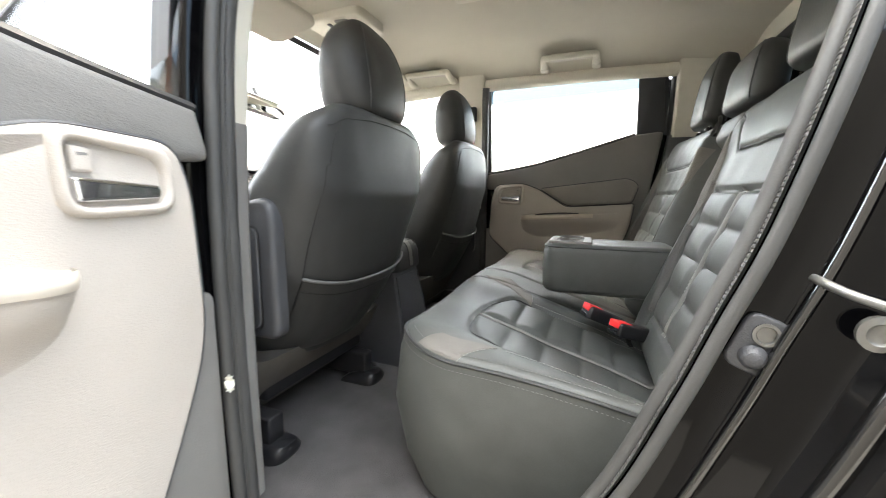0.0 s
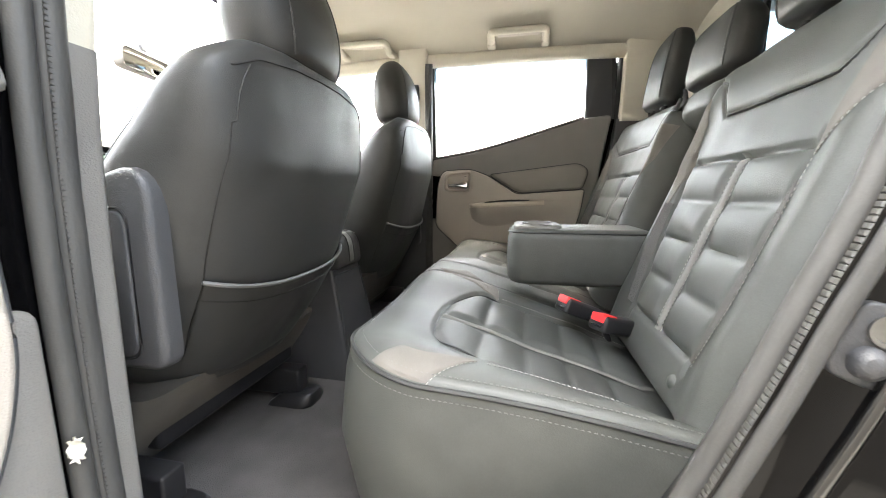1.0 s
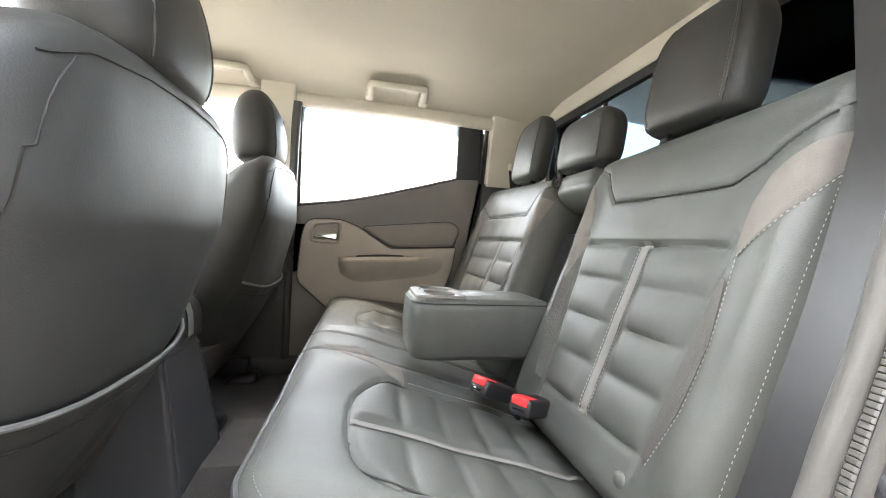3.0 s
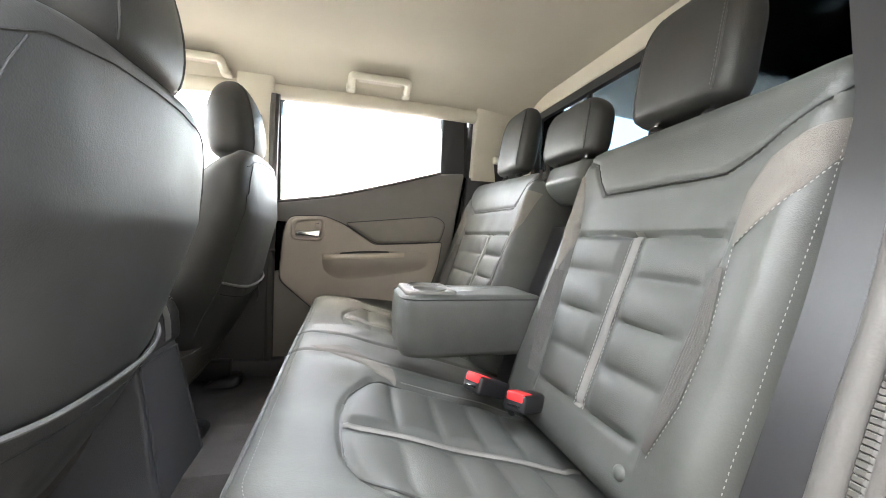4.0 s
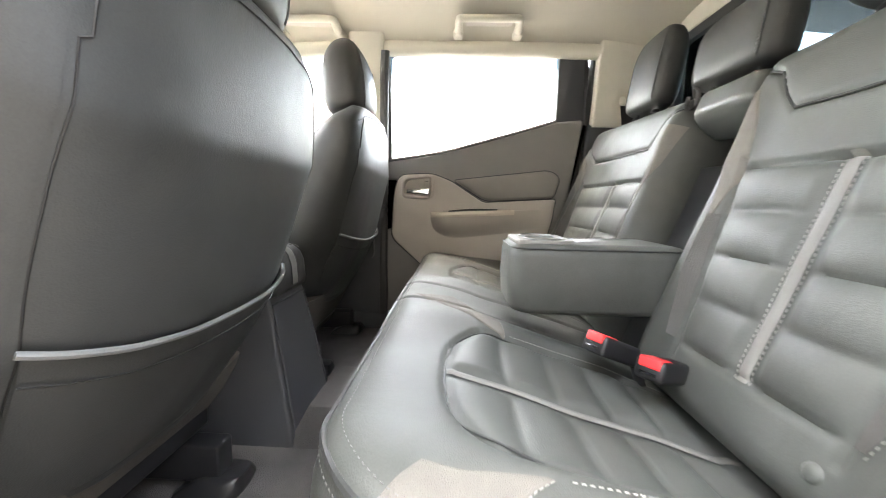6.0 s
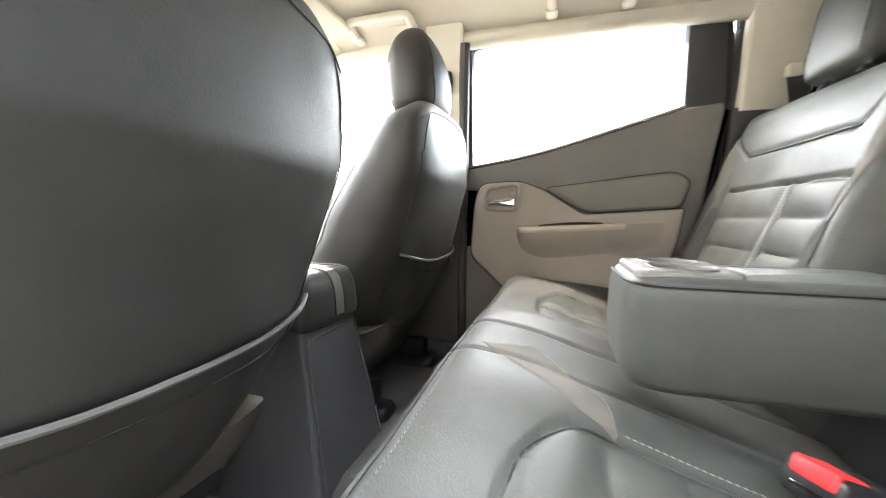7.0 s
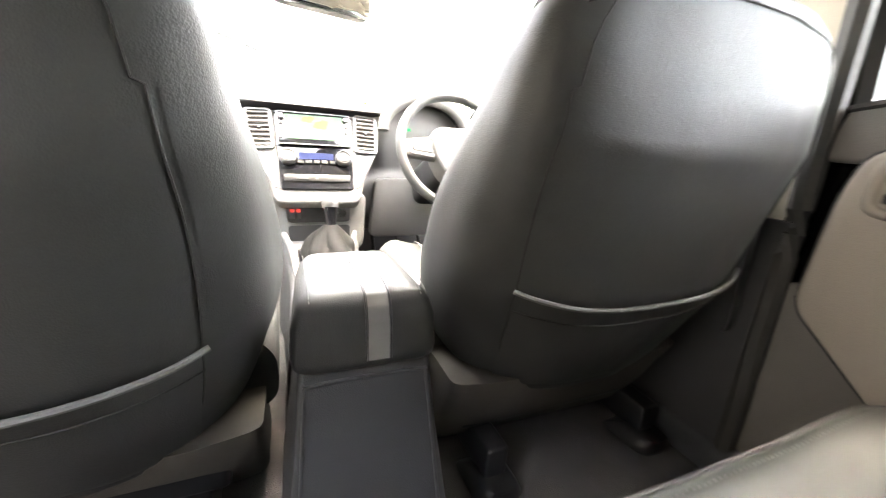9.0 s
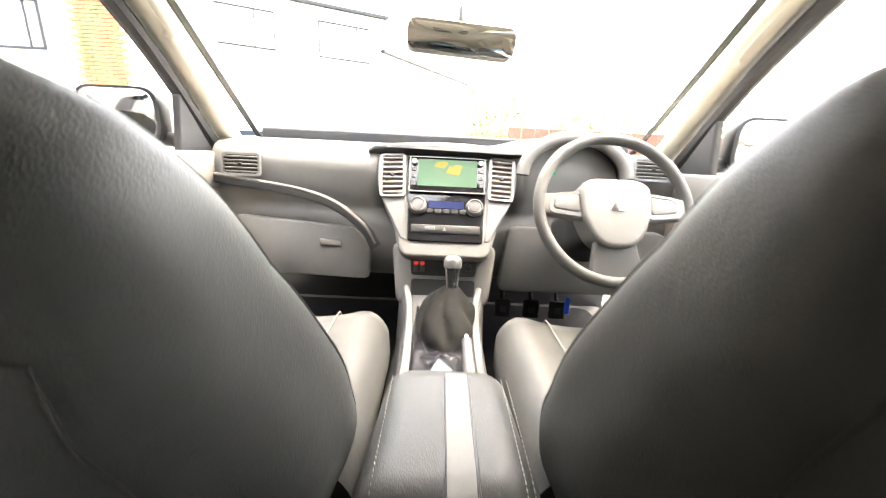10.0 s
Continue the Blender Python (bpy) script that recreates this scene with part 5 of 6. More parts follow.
for k in range(16):
    t = k / 15
    ring = []
    for j in range(60):
        a = 2 * math.pi * j / 60
        fold = 1 + 0.36 * (abs(math.sin(2.5 * a + 2.2 * t + 0.4)) - 0.5) * math.sin(math.pi * min(1, t * 1.15)) + 0.05 * noise.noise(Vector((3 * math.cos(a), 3 * math.sin(a), 6 * t)))
        rx, ry = (0.054 * (1 - t ** 1.6) + 0.017) * fold, (0.100 * (1 - t ** 1.6) + 0.018) * fold
        ring.append(Vector((0.008 + 0.012 * t + rx * math.cos(a), 1.445 + 0.05 * t + ry * math.sin(a), 0.281 + 0.088 * t ** 0.85)))
    rings.append(ring)
loft("gaiter", rings, GAITER, gear, "creased leather gaiter", sharp=40)
gm = axes((0.021, 1.492, 0.350), (1, 0, 0), Vector((0, 0.96, -0.28)), Vector((0, 0.28, 0.96)))
lathe("stick", [(0.017, 0.0), (0.016, 0.02), (0.018, 0.045), (0.021, 0.068)], gm, GLOSS, gear, "gloss black knob body", n=20)
lathe("knob", [(0.0215, 0.066), (0.0235, 0.074), (0.023, 0.088), (0.015, 0.097), (0.0, 0.099)], gm, SILVER, gear, "satin silver gear knob", n=24)
hb = thing("handbrake", (0.05, 1.22, 0.28), "handbrake lever with leather grip beside the gear lever", "handbrake")
tube("lever", smooth_path([(0.052, 1.16, 0.285), (0.051, 1.22, 0.305), (0.050, 1.30, 0.325)], 6), lambda t: 0.014 - 0.003 * t, DARK, hb, sides=12)
lathe("release_button", [(0.007, 0), (0.007, 0.01), (0.0, 0.012)], axes((0.050, 1.302, 0.3255), (1, 0, 0), (0, -0.24, 0.97), (0, 0.97, 0.24)), CHROME, hb, n=12)
dial = thing("drive_selector", (-0.035, 1.20, 0.28), "chrome-ringed four-wheel-drive selector dial", "dial")
lathe("dial_ring", [(0.024, 0), (0.024, 0.010), (0.020, 0.014), (0.018, 0.012)], Matrix.Translation((-0.036, 1.205, 0.281)), CHROME, dial, n=24)
lathe("dial_cap", [(0.019, 0.0), (0.018, 0.016), (0.0, 0.018)], Matrix.Translation((-0.036, 1.205, 0.281)), BLACK, dial, n=24)

# ---- dashboard ----
dash = thing("dashboard", (0, 1.9, 0.5), "dark grey dashboard with glove box and silver centre frame", "dashboard")


def dash_section(x):
    """Profile in y and z, from the screen's foot over the roll to the knee."""
    hump = 0.045 * math.exp(-((x - 0.37) / 0.20) ** 4)
    sweep = 0.05 * (x / 0.7) ** 2
    sw_f = sweep + 0.070 * math.exp(-(x / 0.20) ** 8)      # set back behind the centre stack
    return [(2.15, 0.685 + hump * 0.3), (1.98 + sweep, 0.705 + hump * 0.6), (1.86 + sw_f, 0.700 + hump), (1.79 + sw_f, 0.680 + hump), (1.765 + sw_f, 0.640), (1.775 + sw_f, 0.560), (1.80 + sw_f, 0.500), (1.785 + sweep, 0.47), (1.79 + sweep, 0.36), (1.84 + sweep, 0.27), (1.98, 0.24), (2.12, 0.26)]


xs = list(np.linspace(-0.735, 0.735, 70))
rings = [[Vector((x, y, z)) for y, z in [(p.x, p.y) for p in rounded(dash_section(x), 0.03, 4)]] for x in xs]
loft("dash_body", rings, DASH, dash, sharp=70)
# recessed channel with a dark moulding along the passenger side
sw = lambda x: 0.05 * (x / 0.7) ** 2
trim = smooth_path([(-0.72, 1.757 + sw(-0.72), 0.578), (-0.60, 1.757 + sw(-0.6), 0.566), (-0.45, 1.756 + sw(-0.45), 0.548), (-0.34, 1.755 + sw(-0.34), 0.515), (-0.25, 1.757, 0.45), (-0.215, 1.76, 0.39)], 8)
tube("dash_moulding", trim, 0.013, DARK, dash, "charcoal moulding sweeping over the glove box", sides=8, flat=1.3)
tube("dash_moulding", [p + Vector((0, -0.010, 0.013)) for p in trim], 0.005, SOFT_GREY, dash, sides=6)
gb = rounded([(-0.66, 0.285), (-0.24, 0.275), (-0.235, 0.39), (-0.29, 0.445), (-0.66, 0.47)], 0.02)
slab("glove_box", gb, axes((0, 1.79, 0), (1, 0, 0), (0, 0, 1), (0, -1, 0)), -0.01, 0.012, DASH, dash, "closed glove box lid", bevel=0.004)
slab("glove_box_latch", rounded([(-0.395, 0.385), (-0.325, 0.383), (-0.325, 0.402), (-0.395, 0.405)], 0.006), axes((0, 1.79, 0), (1, 0, 0), (0, 0, 1), (0, -1, 0)), 0.010, 0.018, SOFT_GREY, dash, "grey latch", bevel=0.003)


def vent(name, m, w, h, n, label, group="air vents"):
    e = thing(name, m.translation, label, "air vent", group)
    o = rounded([(-w / 2 - 0.007, -h / 2 - 0.007), (w / 2 + 0.007, -h / 2 - 0.007), (w / 2 + 0.007, h / 2 + 0.007), (-w / 2 - 0.007, h / 2 + 0.007)], 0.012)
    i = rounded([(-w / 2, -h / 2), (w / 2, -h / 2), (w / 2, h / 2), (-w / 2, h / 2)], 0.008)
    frame_ring("bezel", o, i, m, 0, 0.012, SILVER, e, "satin silver bezel")
    slab("backing", i, m, -0.002, 0.001, BLACK, e, bevel=0)
    for k in range(n):
        rbox("slat", (0, -h / 2 + h * (k + 0.5) / n, 0.007), (w - 0.004, h / n * 0.45, 0.012), SOFT_GREY, e, r=0.002, m=m @ pose(0, 0, 0, 0, 0, 0), seg=1)
    rbox("tab", (0, 0, 0.014), (0.012, h / n * 0.8, 0.008), BLACK, e, r=0.002, m=m, seg=1)
    return e


face = lambda x, y, z, tilt=0.0: axes((x, y, z), (1, 0, 0), (0, math.sin(tilt), math.cos(tilt)), (0, -math.cos(tilt), math.sin(tilt)))
vent("air_vent", face(-0.625, 1.800, 0.650, 0.15), 0.105, 0.055, 5, "silver-framed side air vent by the passenger door")
vent("air_vent", face(0.625, 1.800, 0.690, 0.15), 0.105, 0.055, 5, "silver-framed side air vent by the driver's door")
# centre stack leans back
TS = math.atan2(0.060, 0.094)
M_ST = axes((0, 1.748, 0.600), (1, 0, 0), (0, math.sin(TS), math.cos(TS)), (0, -math.cos(TS), math.sin(TS)))
st = thing("centre_stack", (0, 1.73, 0.5), "silver-framed centre stack with screen, knobs and vents", "centre stack")
slab("stack_frame", rounded([(-0.125, -0.20), (0.125, -0.20), (0.155, -0.09), (0.205, 0.0, 0.06), (0.215, 0.125, 0.02), (-0.215, 0.125, 0.02), (-0.205, 0.0, 0.06), (-0.155, -0.09)], 0.03), M_ST, -0.10, -0.006, DASH, st, "dark grey centre surround", bevel=0.01, seg=3)
for s in (-1, 1):
    slab("side_wing", rounded([(s * 0.216, 0.118), (s * 0.207, 0.0, 0.06), (s * 0.160, -0.085, 0.03), (s * 0.128, -0.150), (s * 0.110, -0.152), (s * 0.118, -0.095), (s * 0.122, 0.118)], 0.012), M_ST, -0.02, -0.003, SILVER, st, "satin silver wing round the vent", bevel=0.006, seg=3)
slab("stack_hood", rounded([(-0.245, 0.112), (-0.20, 0.126, 0.05), (0, 0.132, 0.2), (0.20, 0.126, 0.05), (0.245, 0.112), (0.225, 0.140), (0, 0.160, 0.2), (-0.225, 0.140)], 0.012), M_ST, -0.13, 0.026, DARK, st, "dark hood over the screen", bevel=0.008, seg=3)
slab("stack_panel", rounded([(-0.108, -0.155), (0.108, -0.155), (0.122, 0.116), (-0.122, 0.116)], 0.01), M_ST, -0.02, -0.001, GLOSS, st, "gloss black panel", bevel=0.003)
unit = thing("screen_unit", M_ST @ Vector((0, 0.05, 0)))
adopt(unit, st)
unit.matrix_parent_inverse = Matrix.Translation(-Vector(st.location))
slab("unit_face", rounded([(-0.112, -0.003), (0.112, -0.003), (0.114, 0.112), (-0.114, 0.112)], 0.006), M_ST, -0.004, 0.006, GLOSS, unit, bevel=0.002)
frame_ring("unit_rim", rounded([(-0.113, -0.004), (0.113, -0.004), (0.115, 0.113), (-0.115, 0.113)], 0.006), rounded([(-0.110, -0.001), (0.110, -0.001), (0.112, 0.110), (-0.112, 0.110)], 0.006), M_ST, 0.004, 0.008, SILVER, unit, "thin silver rim")
slab("display", rounded([(-0.088, 0.016), (0.088, 0.016), (0.089, 0.104), (-0.089, 0.104)], 0.002), M_ST, 0.006, 0.0072, SCREEN, unit, "lit green map display", bevel=0)
random.seed(4)
for cx_, cy_, w_, h_ in ((-0.022, 0.086, 0.020, 0.012), (0.018, 0.068, 0.024, 0.016), (0.03, 0.082, 0.016, 0.008), (-0.01, 0.092, 0.012, 0.008)):
    slab("map_patch", rounded([(cx_ - w_, cy_ - h_ * .6), (cx_ + w_ * .7, cy_ - h_), (cx_ + w_, cy_ + h_ * .5), (cx_ - w_ * .5, cy_ + h_)], 0.006), M_ST, 0.0072, 0.0076, SCREEN_ROAD, unit, "yellow map land", bevel=0)
for s in (-1, 1):
    for k in range(4):
        rbox("side_button", (s * 0.1005, 0.022 + 0.024 * k, 0.007), (0.012, 0.012, 0.003), DARK, unit, r=0.001, m=M_ST, seg=1)
    lathe("side_knob", [(0.009, 0), (0.008, 0.008), (0, 0.009)], M_ST @ Matrix.Translation((s * 0.1005, 0.094, 0.006)), SILVER, unit, n=16)
for s in (-1, 1):
    k_ = M_ST @ Matrix.Translation((s * 0.083, -0.048, 0))
    lathe("climate_knob", [(0.026, 0), (0.026, 0.006), (0.024, 0.016), (0.021, 0.018), (0.018, 0.014), (0.0, 0.014)], k_, SILVER, st, "silver climate knob", n=28)
    lathe("knob_face", [(0.0175, 0.0142), (0.0165, 0.0165), (0.0, 0.017)], k_, DARK, st, "dark knob face", n=24)
slab("climate_display", rounded([(-0.052, -0.052), (0.052, -0.052), (0.052, -0.030), (-0.052, -0.030)], 0.003), M_ST, -0.001, 0.002, LCD, st, "blue climate display", bevel=0)
for k in range(5):
    rbox("climate_button", (-0.048 + 0.024 * k, -0.062, 0.002), (0.020, 0.014, 0.006), BLACK, st, r=0.002, m=M_ST, seg=1)
rbox("hazard_panel", (0, -0.117, 0.0), (0.20, 0.026, 0.006), BLACK, st, r=0.003, m=M_ST)
slab("hazard_button", [Vector((-0.008, -0.122)), Vector((0.002, -0.122)), Vector((-0.003, -0.112))], M_ST, 0.002, 0.005, STRIP, st, "pale triangle on the hazard switch", bevel=0)
rbox("switch", (-0.045, -0.117, 0.003), (0.03, 0.014, 0.005), DARK, st, r=0.002, m=M_ST)
for s in (-1, 1):
    vent("air_vent", M_ST @ Matrix.Translation((s * 0.163, 0.048, -0.006)) @ Matrix.Rotation(-s * 0.06, 4, "Z"), 0.062, 0.128, 8, "tall slatted centre air vent beside the screen")
# lower stack: sockets and switches
M_LO = face(0, 1.67, 0.385, 0.25)
slab("lower_face", rounded([(-0.135, -0.11), (0.135, -0.11), (0.155, 0.075), (-0.155, 0.075)], 0.03), M_LO, -0.12, -0.004, DASH, st, "grey lower console face", bevel=0.012, seg=3)
slab("socket_panel", rounded([(-0.094, -0.02), (0.094, -0.02), (0.098, 0.035), (-0.098, 0.035)], 0.012), M_LO, -0.004, 0.002, BLACK, st, bevel=0.002)
for dx in (-0.080, -0.062):
    rbox("heat_switch", (dx, 0.006, 0.003), (0.014, 0.030, 0.008), DARK, st, r=0.002, m=M_LO)
    rbox("switch_lamp", (dx, 0.016, 0.0075), (0.012, 0.010, 0.002), RED_LAMP, st, "red lit switch mark", r=0.0005, m=M_LO, seg=1)
lathe("socket", [(0.014, 0), (0.014, 0.008), (0.010, 0.009), (0.009, 0.003), (0, 0.003)], M_LO @ Matrix.Translation((0.072, 0.006, 0.001)), BLACK, st, n=20)
# no hollow here: black plate gives the cubby's inner shade
slab("cubby", rounded([(-0.09, -0.085), (0.09, -0.085), (0.094, -0.03), (-0.094, -0.03)], 0.012), M_LO, -0.004, 0.0005, BLACK, st, "flat black plate painted as the cubby's shaded opening", bevel=0)

# steering wheel
TW = radians(27)
M_W = axes((0.398, 1.52, 0.610), (1, 0, 0), (0, math.sin(TW), math.cos(TW)), (0, -math.cos(TW), math.sin(TW)))
wh = thing("steering_wheel", M_W.translation, "dark grey three-spoke steering wheel with silver spoke trim", "steering wheel")
tube("rim", [M_W @ Vector((0.180 * math.cos(a), 0.180 * math.sin(a), 0)) for a in np.linspace(0, 2 * math.pi, 72, endpoint=False)], 0.0145, WHEEL, wh, sides=12, closed=True)
hub = rounded([(-0.084, 0.052), (-0.055, 0.068, 0.05), (0.055, 0.068, 0.05), (0.084, 0.052), (0.086, -0.015), (0.060, -0.075, 0.04), (0.030, -0.100, 0.03), (-0.030, -0.100, 0.03), (-0.060, -0.075, 0.04), (-0.086, -0.015)], 0.03, 5)
slab("hub", hub, M_W, -0.05, 0.022, DASH, wh, "grey airbag cover", bevel=0.012, seg=4)
slab("badge", rounded([(-0.020, -0.014), (0.020, -0.014), (0.0, 0.020)], 0.006), M_W, 0.020, 0.0245, CHROME, wh, "small chrome badge", bevel=0.0008)
for s in (-1, 1):
    slab("spoke", rounded([(s * 0.070, 0.040), (s * 0.178, 0.026), (s * 0.178, -0.022), (s * 0.066, -0.036)], 0.010), M_W, -0.012, 0.008, SOFT_GREY, wh, bevel=0.005)
    frame_ring("spoke_trim", rounded([(s * 0.078, 0.036), (s * 0.150, 0.028), (s * 0.160, -0.018), (s * 0.078, -0.030)], 0.014), rounded([(s * 0.084, 0.029), (s * 0.143, 0.022), (s * 0.150, -0.010), (s * 0.084, -0.018)], 0.010), M_W, 0.006, 0.012, SILVER, wh, "satin silver spoke trim")
    slab("spoke_buttons", rounded([(s * 0.085, 0.028), (s * 0.142, 0.021), (s * 0.149, -0.009), (s * 0.085, -0.017)], 0.010), M_W, 0.006, 0.013, DASH, wh, bevel=0.003)
slab("spoke", rounded([(-0.048, -0.080), (0.048, -0.080), (0.064, -0.176, 0.02), (0.026, -0.172, 0.02), (-0.026, -0.172, 0.02), (-0.064, -0.176, 0.02)], 0.010), M_W, -0.014, 0.006, WHEEL, wh, "grey lower spoke", bevel=0.006, seg=3)
col = thing("steering_column", (0.372, 1.6, 0.53), "charcoal steering column cowl behind the wheel", "steering column")
rings = [[M_W @ Vector((0.062 * k * p.x, -0.02 + 0.058 * k * p.y, -d)) for p in rounded([(-1, -1), (1, -1), (1, 1), (-1, 1)], 0.5, 4)] for d, k in ((0.045, 0.85), (0.06, 1.0), (0.16, 1.05), (0.26, 1.15))]
loft("cowl", rings, BLACK, col)
for s in (-1, 1):
    tube("stalk", [M_W @ Vector((s * 0.05, 0.02, -0.08)), M_W @ Vector((s * 0.13, 0.035, -0.07)), M_W @ Vector((s * 0.165, 0.04, -0.06))], 0.009, BLACK, col, sides=10)
# instrument hood and dials
bin_ = thing("instrument_cluster", (0.37, 1.78, 0.67), "instrument cluster under a dark hood", "instruments")
M_I = face(0.376, 1.79, 0.69, 0.2)
hood = [(0.155 * math.cos(a), -0.035 + 0.115 * math.sin(a)) for a in np.linspace(0, math.pi, 20)]
tube("hood", [M_I @ Vector((x, y, 0.03)) for x, y in hood], 0.020, DASH, bin_, sides=10)
grid_part("hood_tunnel", lambda a, k: M_I @ Vector((0.155 * math.cos(a) * (1 - 0.08 * k), -0.035 + 0.115 * math.sin(a) * (1 - 0.08 * k), 0.03 - 0.08 * k)), list(np.linspace(0, math.pi, 24)), [0, 0.5, 1], BLACK, bin_)
slab("dial_panel", [Vector((0.15 * math.cos(a), -0.035 + 0.11 * math.sin(a))) for a in np.linspace(0, math.pi, 20)], M_I, -0.06, -0.045, GLOSS, bin_, "dark dial panel", bevel=0)
for s in (-1, 1):
    tube("dial_ring", [M_I @ Vector((s * 0.072 + 0.05 * math.cos(a), 0.015 + 0.05 * math.sin(a), -0.042)) for a in np.linspace(0, 2 * math.pi, 32, endpoint=False)], 0.002, SILVER, bin_, sides=6, closed=True)
rbox("tell_tale", (-0.055, -0.022, 0.0), (0.012, 0.010, 0.004), GREEN_LAMP, bin_, "lit green tell-tale", r=0.001, m=M_I)
# black mats in the front footwells
for sgn in (-1, 1):
    mat_ = thing("floor_mat", (sgn * 0.42, 1.75, 0.0), "black ribbed rubber mat in the front footwell", "floor mat", "floor mats")
    slab("mat", rounded([(sgn * 0.42 - 0.26, 1.40), (sgn * 0.42 + 0.26, 1.40), (sgn * 0.42 + 0.26, 2.20), (sgn * 0.42 - 0.26, 2.20)], 0.05), WORLD, -0.002, 0.014, MAT_RUBBER, mat_, bevel=0.004)
# driver's knee panel and pedals
slab("knee_panel", rounded([(0.18, 0.255), (0.69, 0.255), (0.70, 0.47), (0.20, 0.47)], 0.03), axes((0, 1.775, 0), (1, 0, 0), (0, 0, 1), (0, -1, 0)), -0.02, 0.008, DASH, dash, "dark grey knee panel", bevel=0.006)
slab("switch_panel", rounded([(0.47, 0.435), (0.60, 0.445), (0.60, 0.49), (0.48, 0.485)], 0.01), axes((0, 1.775, 0), (1, 0, 0), (0, 0, 1), (0, -1, 0)), 0.0, 0.018, SILVER, dash, "pale switch panel", bevel=0.004)
for x in (0.24, 0.35, 0.45):
    p = thing("pedal", (x, 1.95, 0.12), "black rubber foot pedal with steel arm", "pedal", "pedals")
    rbox("pad", (x, 1.93, 0.12), (0.06, 0.02, 0.07), BLACK_RUBBER, p, r=0.006)
    rbox("pad_trim", (x, 1.918, 0.12), (0.022, 0.006, 0.022), DARK, p, r=0.002)
    tube("arm", [(x, 1.94, 0.14), (x, 2.02, 0.25), (x, 2.06, 0.40)], 0.008, BLACK, p, sides=8)
tag_ = thing("blue_tag", (0.30, 1.80, 0.2), "small blue plastic tag hanging under the dash", "tag")
rbox("tag", (0.435, 1.79, 0.20), (0.018, 0.006, 0.06), BLUE, tag_, r=0.002)

for o_ in list(scene.collection.objects):
    if o_.parent is None and o_.get("category", "") in ("dashboard", "air vent", "centre stack", "steering wheel", "steering column", "instruments"):
        o_.location += Vector((0, -0.022, 0.006)) if o_ is dash else Vector((0, -0.032, -0.020))

# ---- roof fittings ----
def grab_handle(y, sgn, ln, label):
    """Folded against the roof: hinges outboard, the bar inboard."""
    xm, xb = 0.600, 0.520
    e = thing("grab_handle", (sgn * xm, y, roof_z(xm, y)), label, "grab handle", "grab handles")
    zm, zb = roof_z(xm, y) - 0.010, roof_z(xb, y) - 0.024
    pts = [(xm + 0.01, -ln / 2, zm - 0.004), (xm - 0.03, -ln / 2 + 0.001, (zm + zb) / 2 - 0.008), (xb + 0.012, -ln / 2 + 0.004, zb), (xb, -ln / 2 + 0.022, zb), (xb, 0, zb), (xb, ln / 2 - 0.022, zb), (xb + 0.012, ln / 2 - 0.004, zb), (xm - 0.03, ln / 2 - 0.001, (zm + zb) / 2 - 0.008), (xm + 0.01, ln / 2, zm - 0.004)]
    tube("handle", smooth_path([(sgn * x, y + d, z) for x, d, z in pts], 6), 0.0145, CREAM, e, sides=12, flat=0.85)
    for s in (-1, 1):
        rbox("mount", (sgn * (xm + 0.002), y + s * ln / 2, zm - 0.004), (0.055, 0.036, 0.026), CREAM, e, r=0.010)
    # darker flat plate imitates the shade behind the bar
    rbox("recess", (sgn * (xm + xb) / 2, y, (zm + zb) / 2 + 0.012), (0.06, ln - 0.05, 0.006), BEIGE, e, r=0.002, m=WORLD)
    return e


grab_handle(0.350, 1, 0.215, "cream grab handle on the roof over the rear door")
grab_handle(1.00, 1, 0.215, "cream grab handle on the roof over the driver's door")
grab_handle(1.00, -1, 0.215, "cream grab handle over the passenger door")
for sgn in (-1, 1):
    p0, p1 = Vector((sgn * 0.70, 1.60, 0.945)), Vector((sgn * 0.672, 1.42, 1.045))
    g = thing("pillar_handle", (p0 + p1) / 2, "cream grab handle on the front pillar", "grab handle", "pillar handles")
    off = Vector((-sgn * 0.045, -0.012, -0.012))
    tube("handle", smooth_path([p0, p0 + off * 0.8 + (p1 - p0) * 0.08, p0.lerp(p1, 0.5) + off, p1 + off * 0.8 - (p1 - p0) * 0.08, p1], 6), 0.012, CREAM, g, sides=10)
    vs_ = thing("sun_visor", (sgn * 0.34, 1.20, 1.14), "cream folded-up sun visor under the roof", "sun visor", "sun visors")
    m = axes((sgn * 0.34, 1.19, 1.125), (1, 0, 0), (0, 0.97, -0.24), (0, -0.24, -0.97))
    slab("visor", rounded([(-0.22, -0.09), (0.22, -0.09), (0.22, 0.085), (-0.22, 0.085)], 0.04), m, -0.012, 0.008, CLOTH, vs_, bevel=0.008)
    tube("pivot", [m @ Vector((-0.20, 0.088, 0)), m @ Vector((0.20, 0.088, 0))], 0.006, CREAM, vs_, sides=8)
mir = thing("rear_view_mirror", (0.035, 1.47, 0.95), "cream-lit rear-view mirror hanging at the windscreen", "mirror")
mm = axes((0.012, 1.495, 0.938), Vector((0.996, 0.08, -0.03)), (0.0, 0.02, 1.0), Vector((0.08, -0.9966, 0.02)))
slab("housing", rounded([(-0.1195, -0.028), (0.116, -0.0315), (0.1215, 0.032), (-0.116, 0.035)], 0.021, 5), mm, -0.03, 0.004, SOFT_GREY, mir, bevel=0.004)
slab("mirror_glass", rounded([(-0.119, -0.0275), (0.1155, -0.031), (0.121, 0.0315), (-0.1155, 0.0345)], 0.021, 5), mm, 0.004, 0.0055, MIRROR, mir, bevel=0.001)
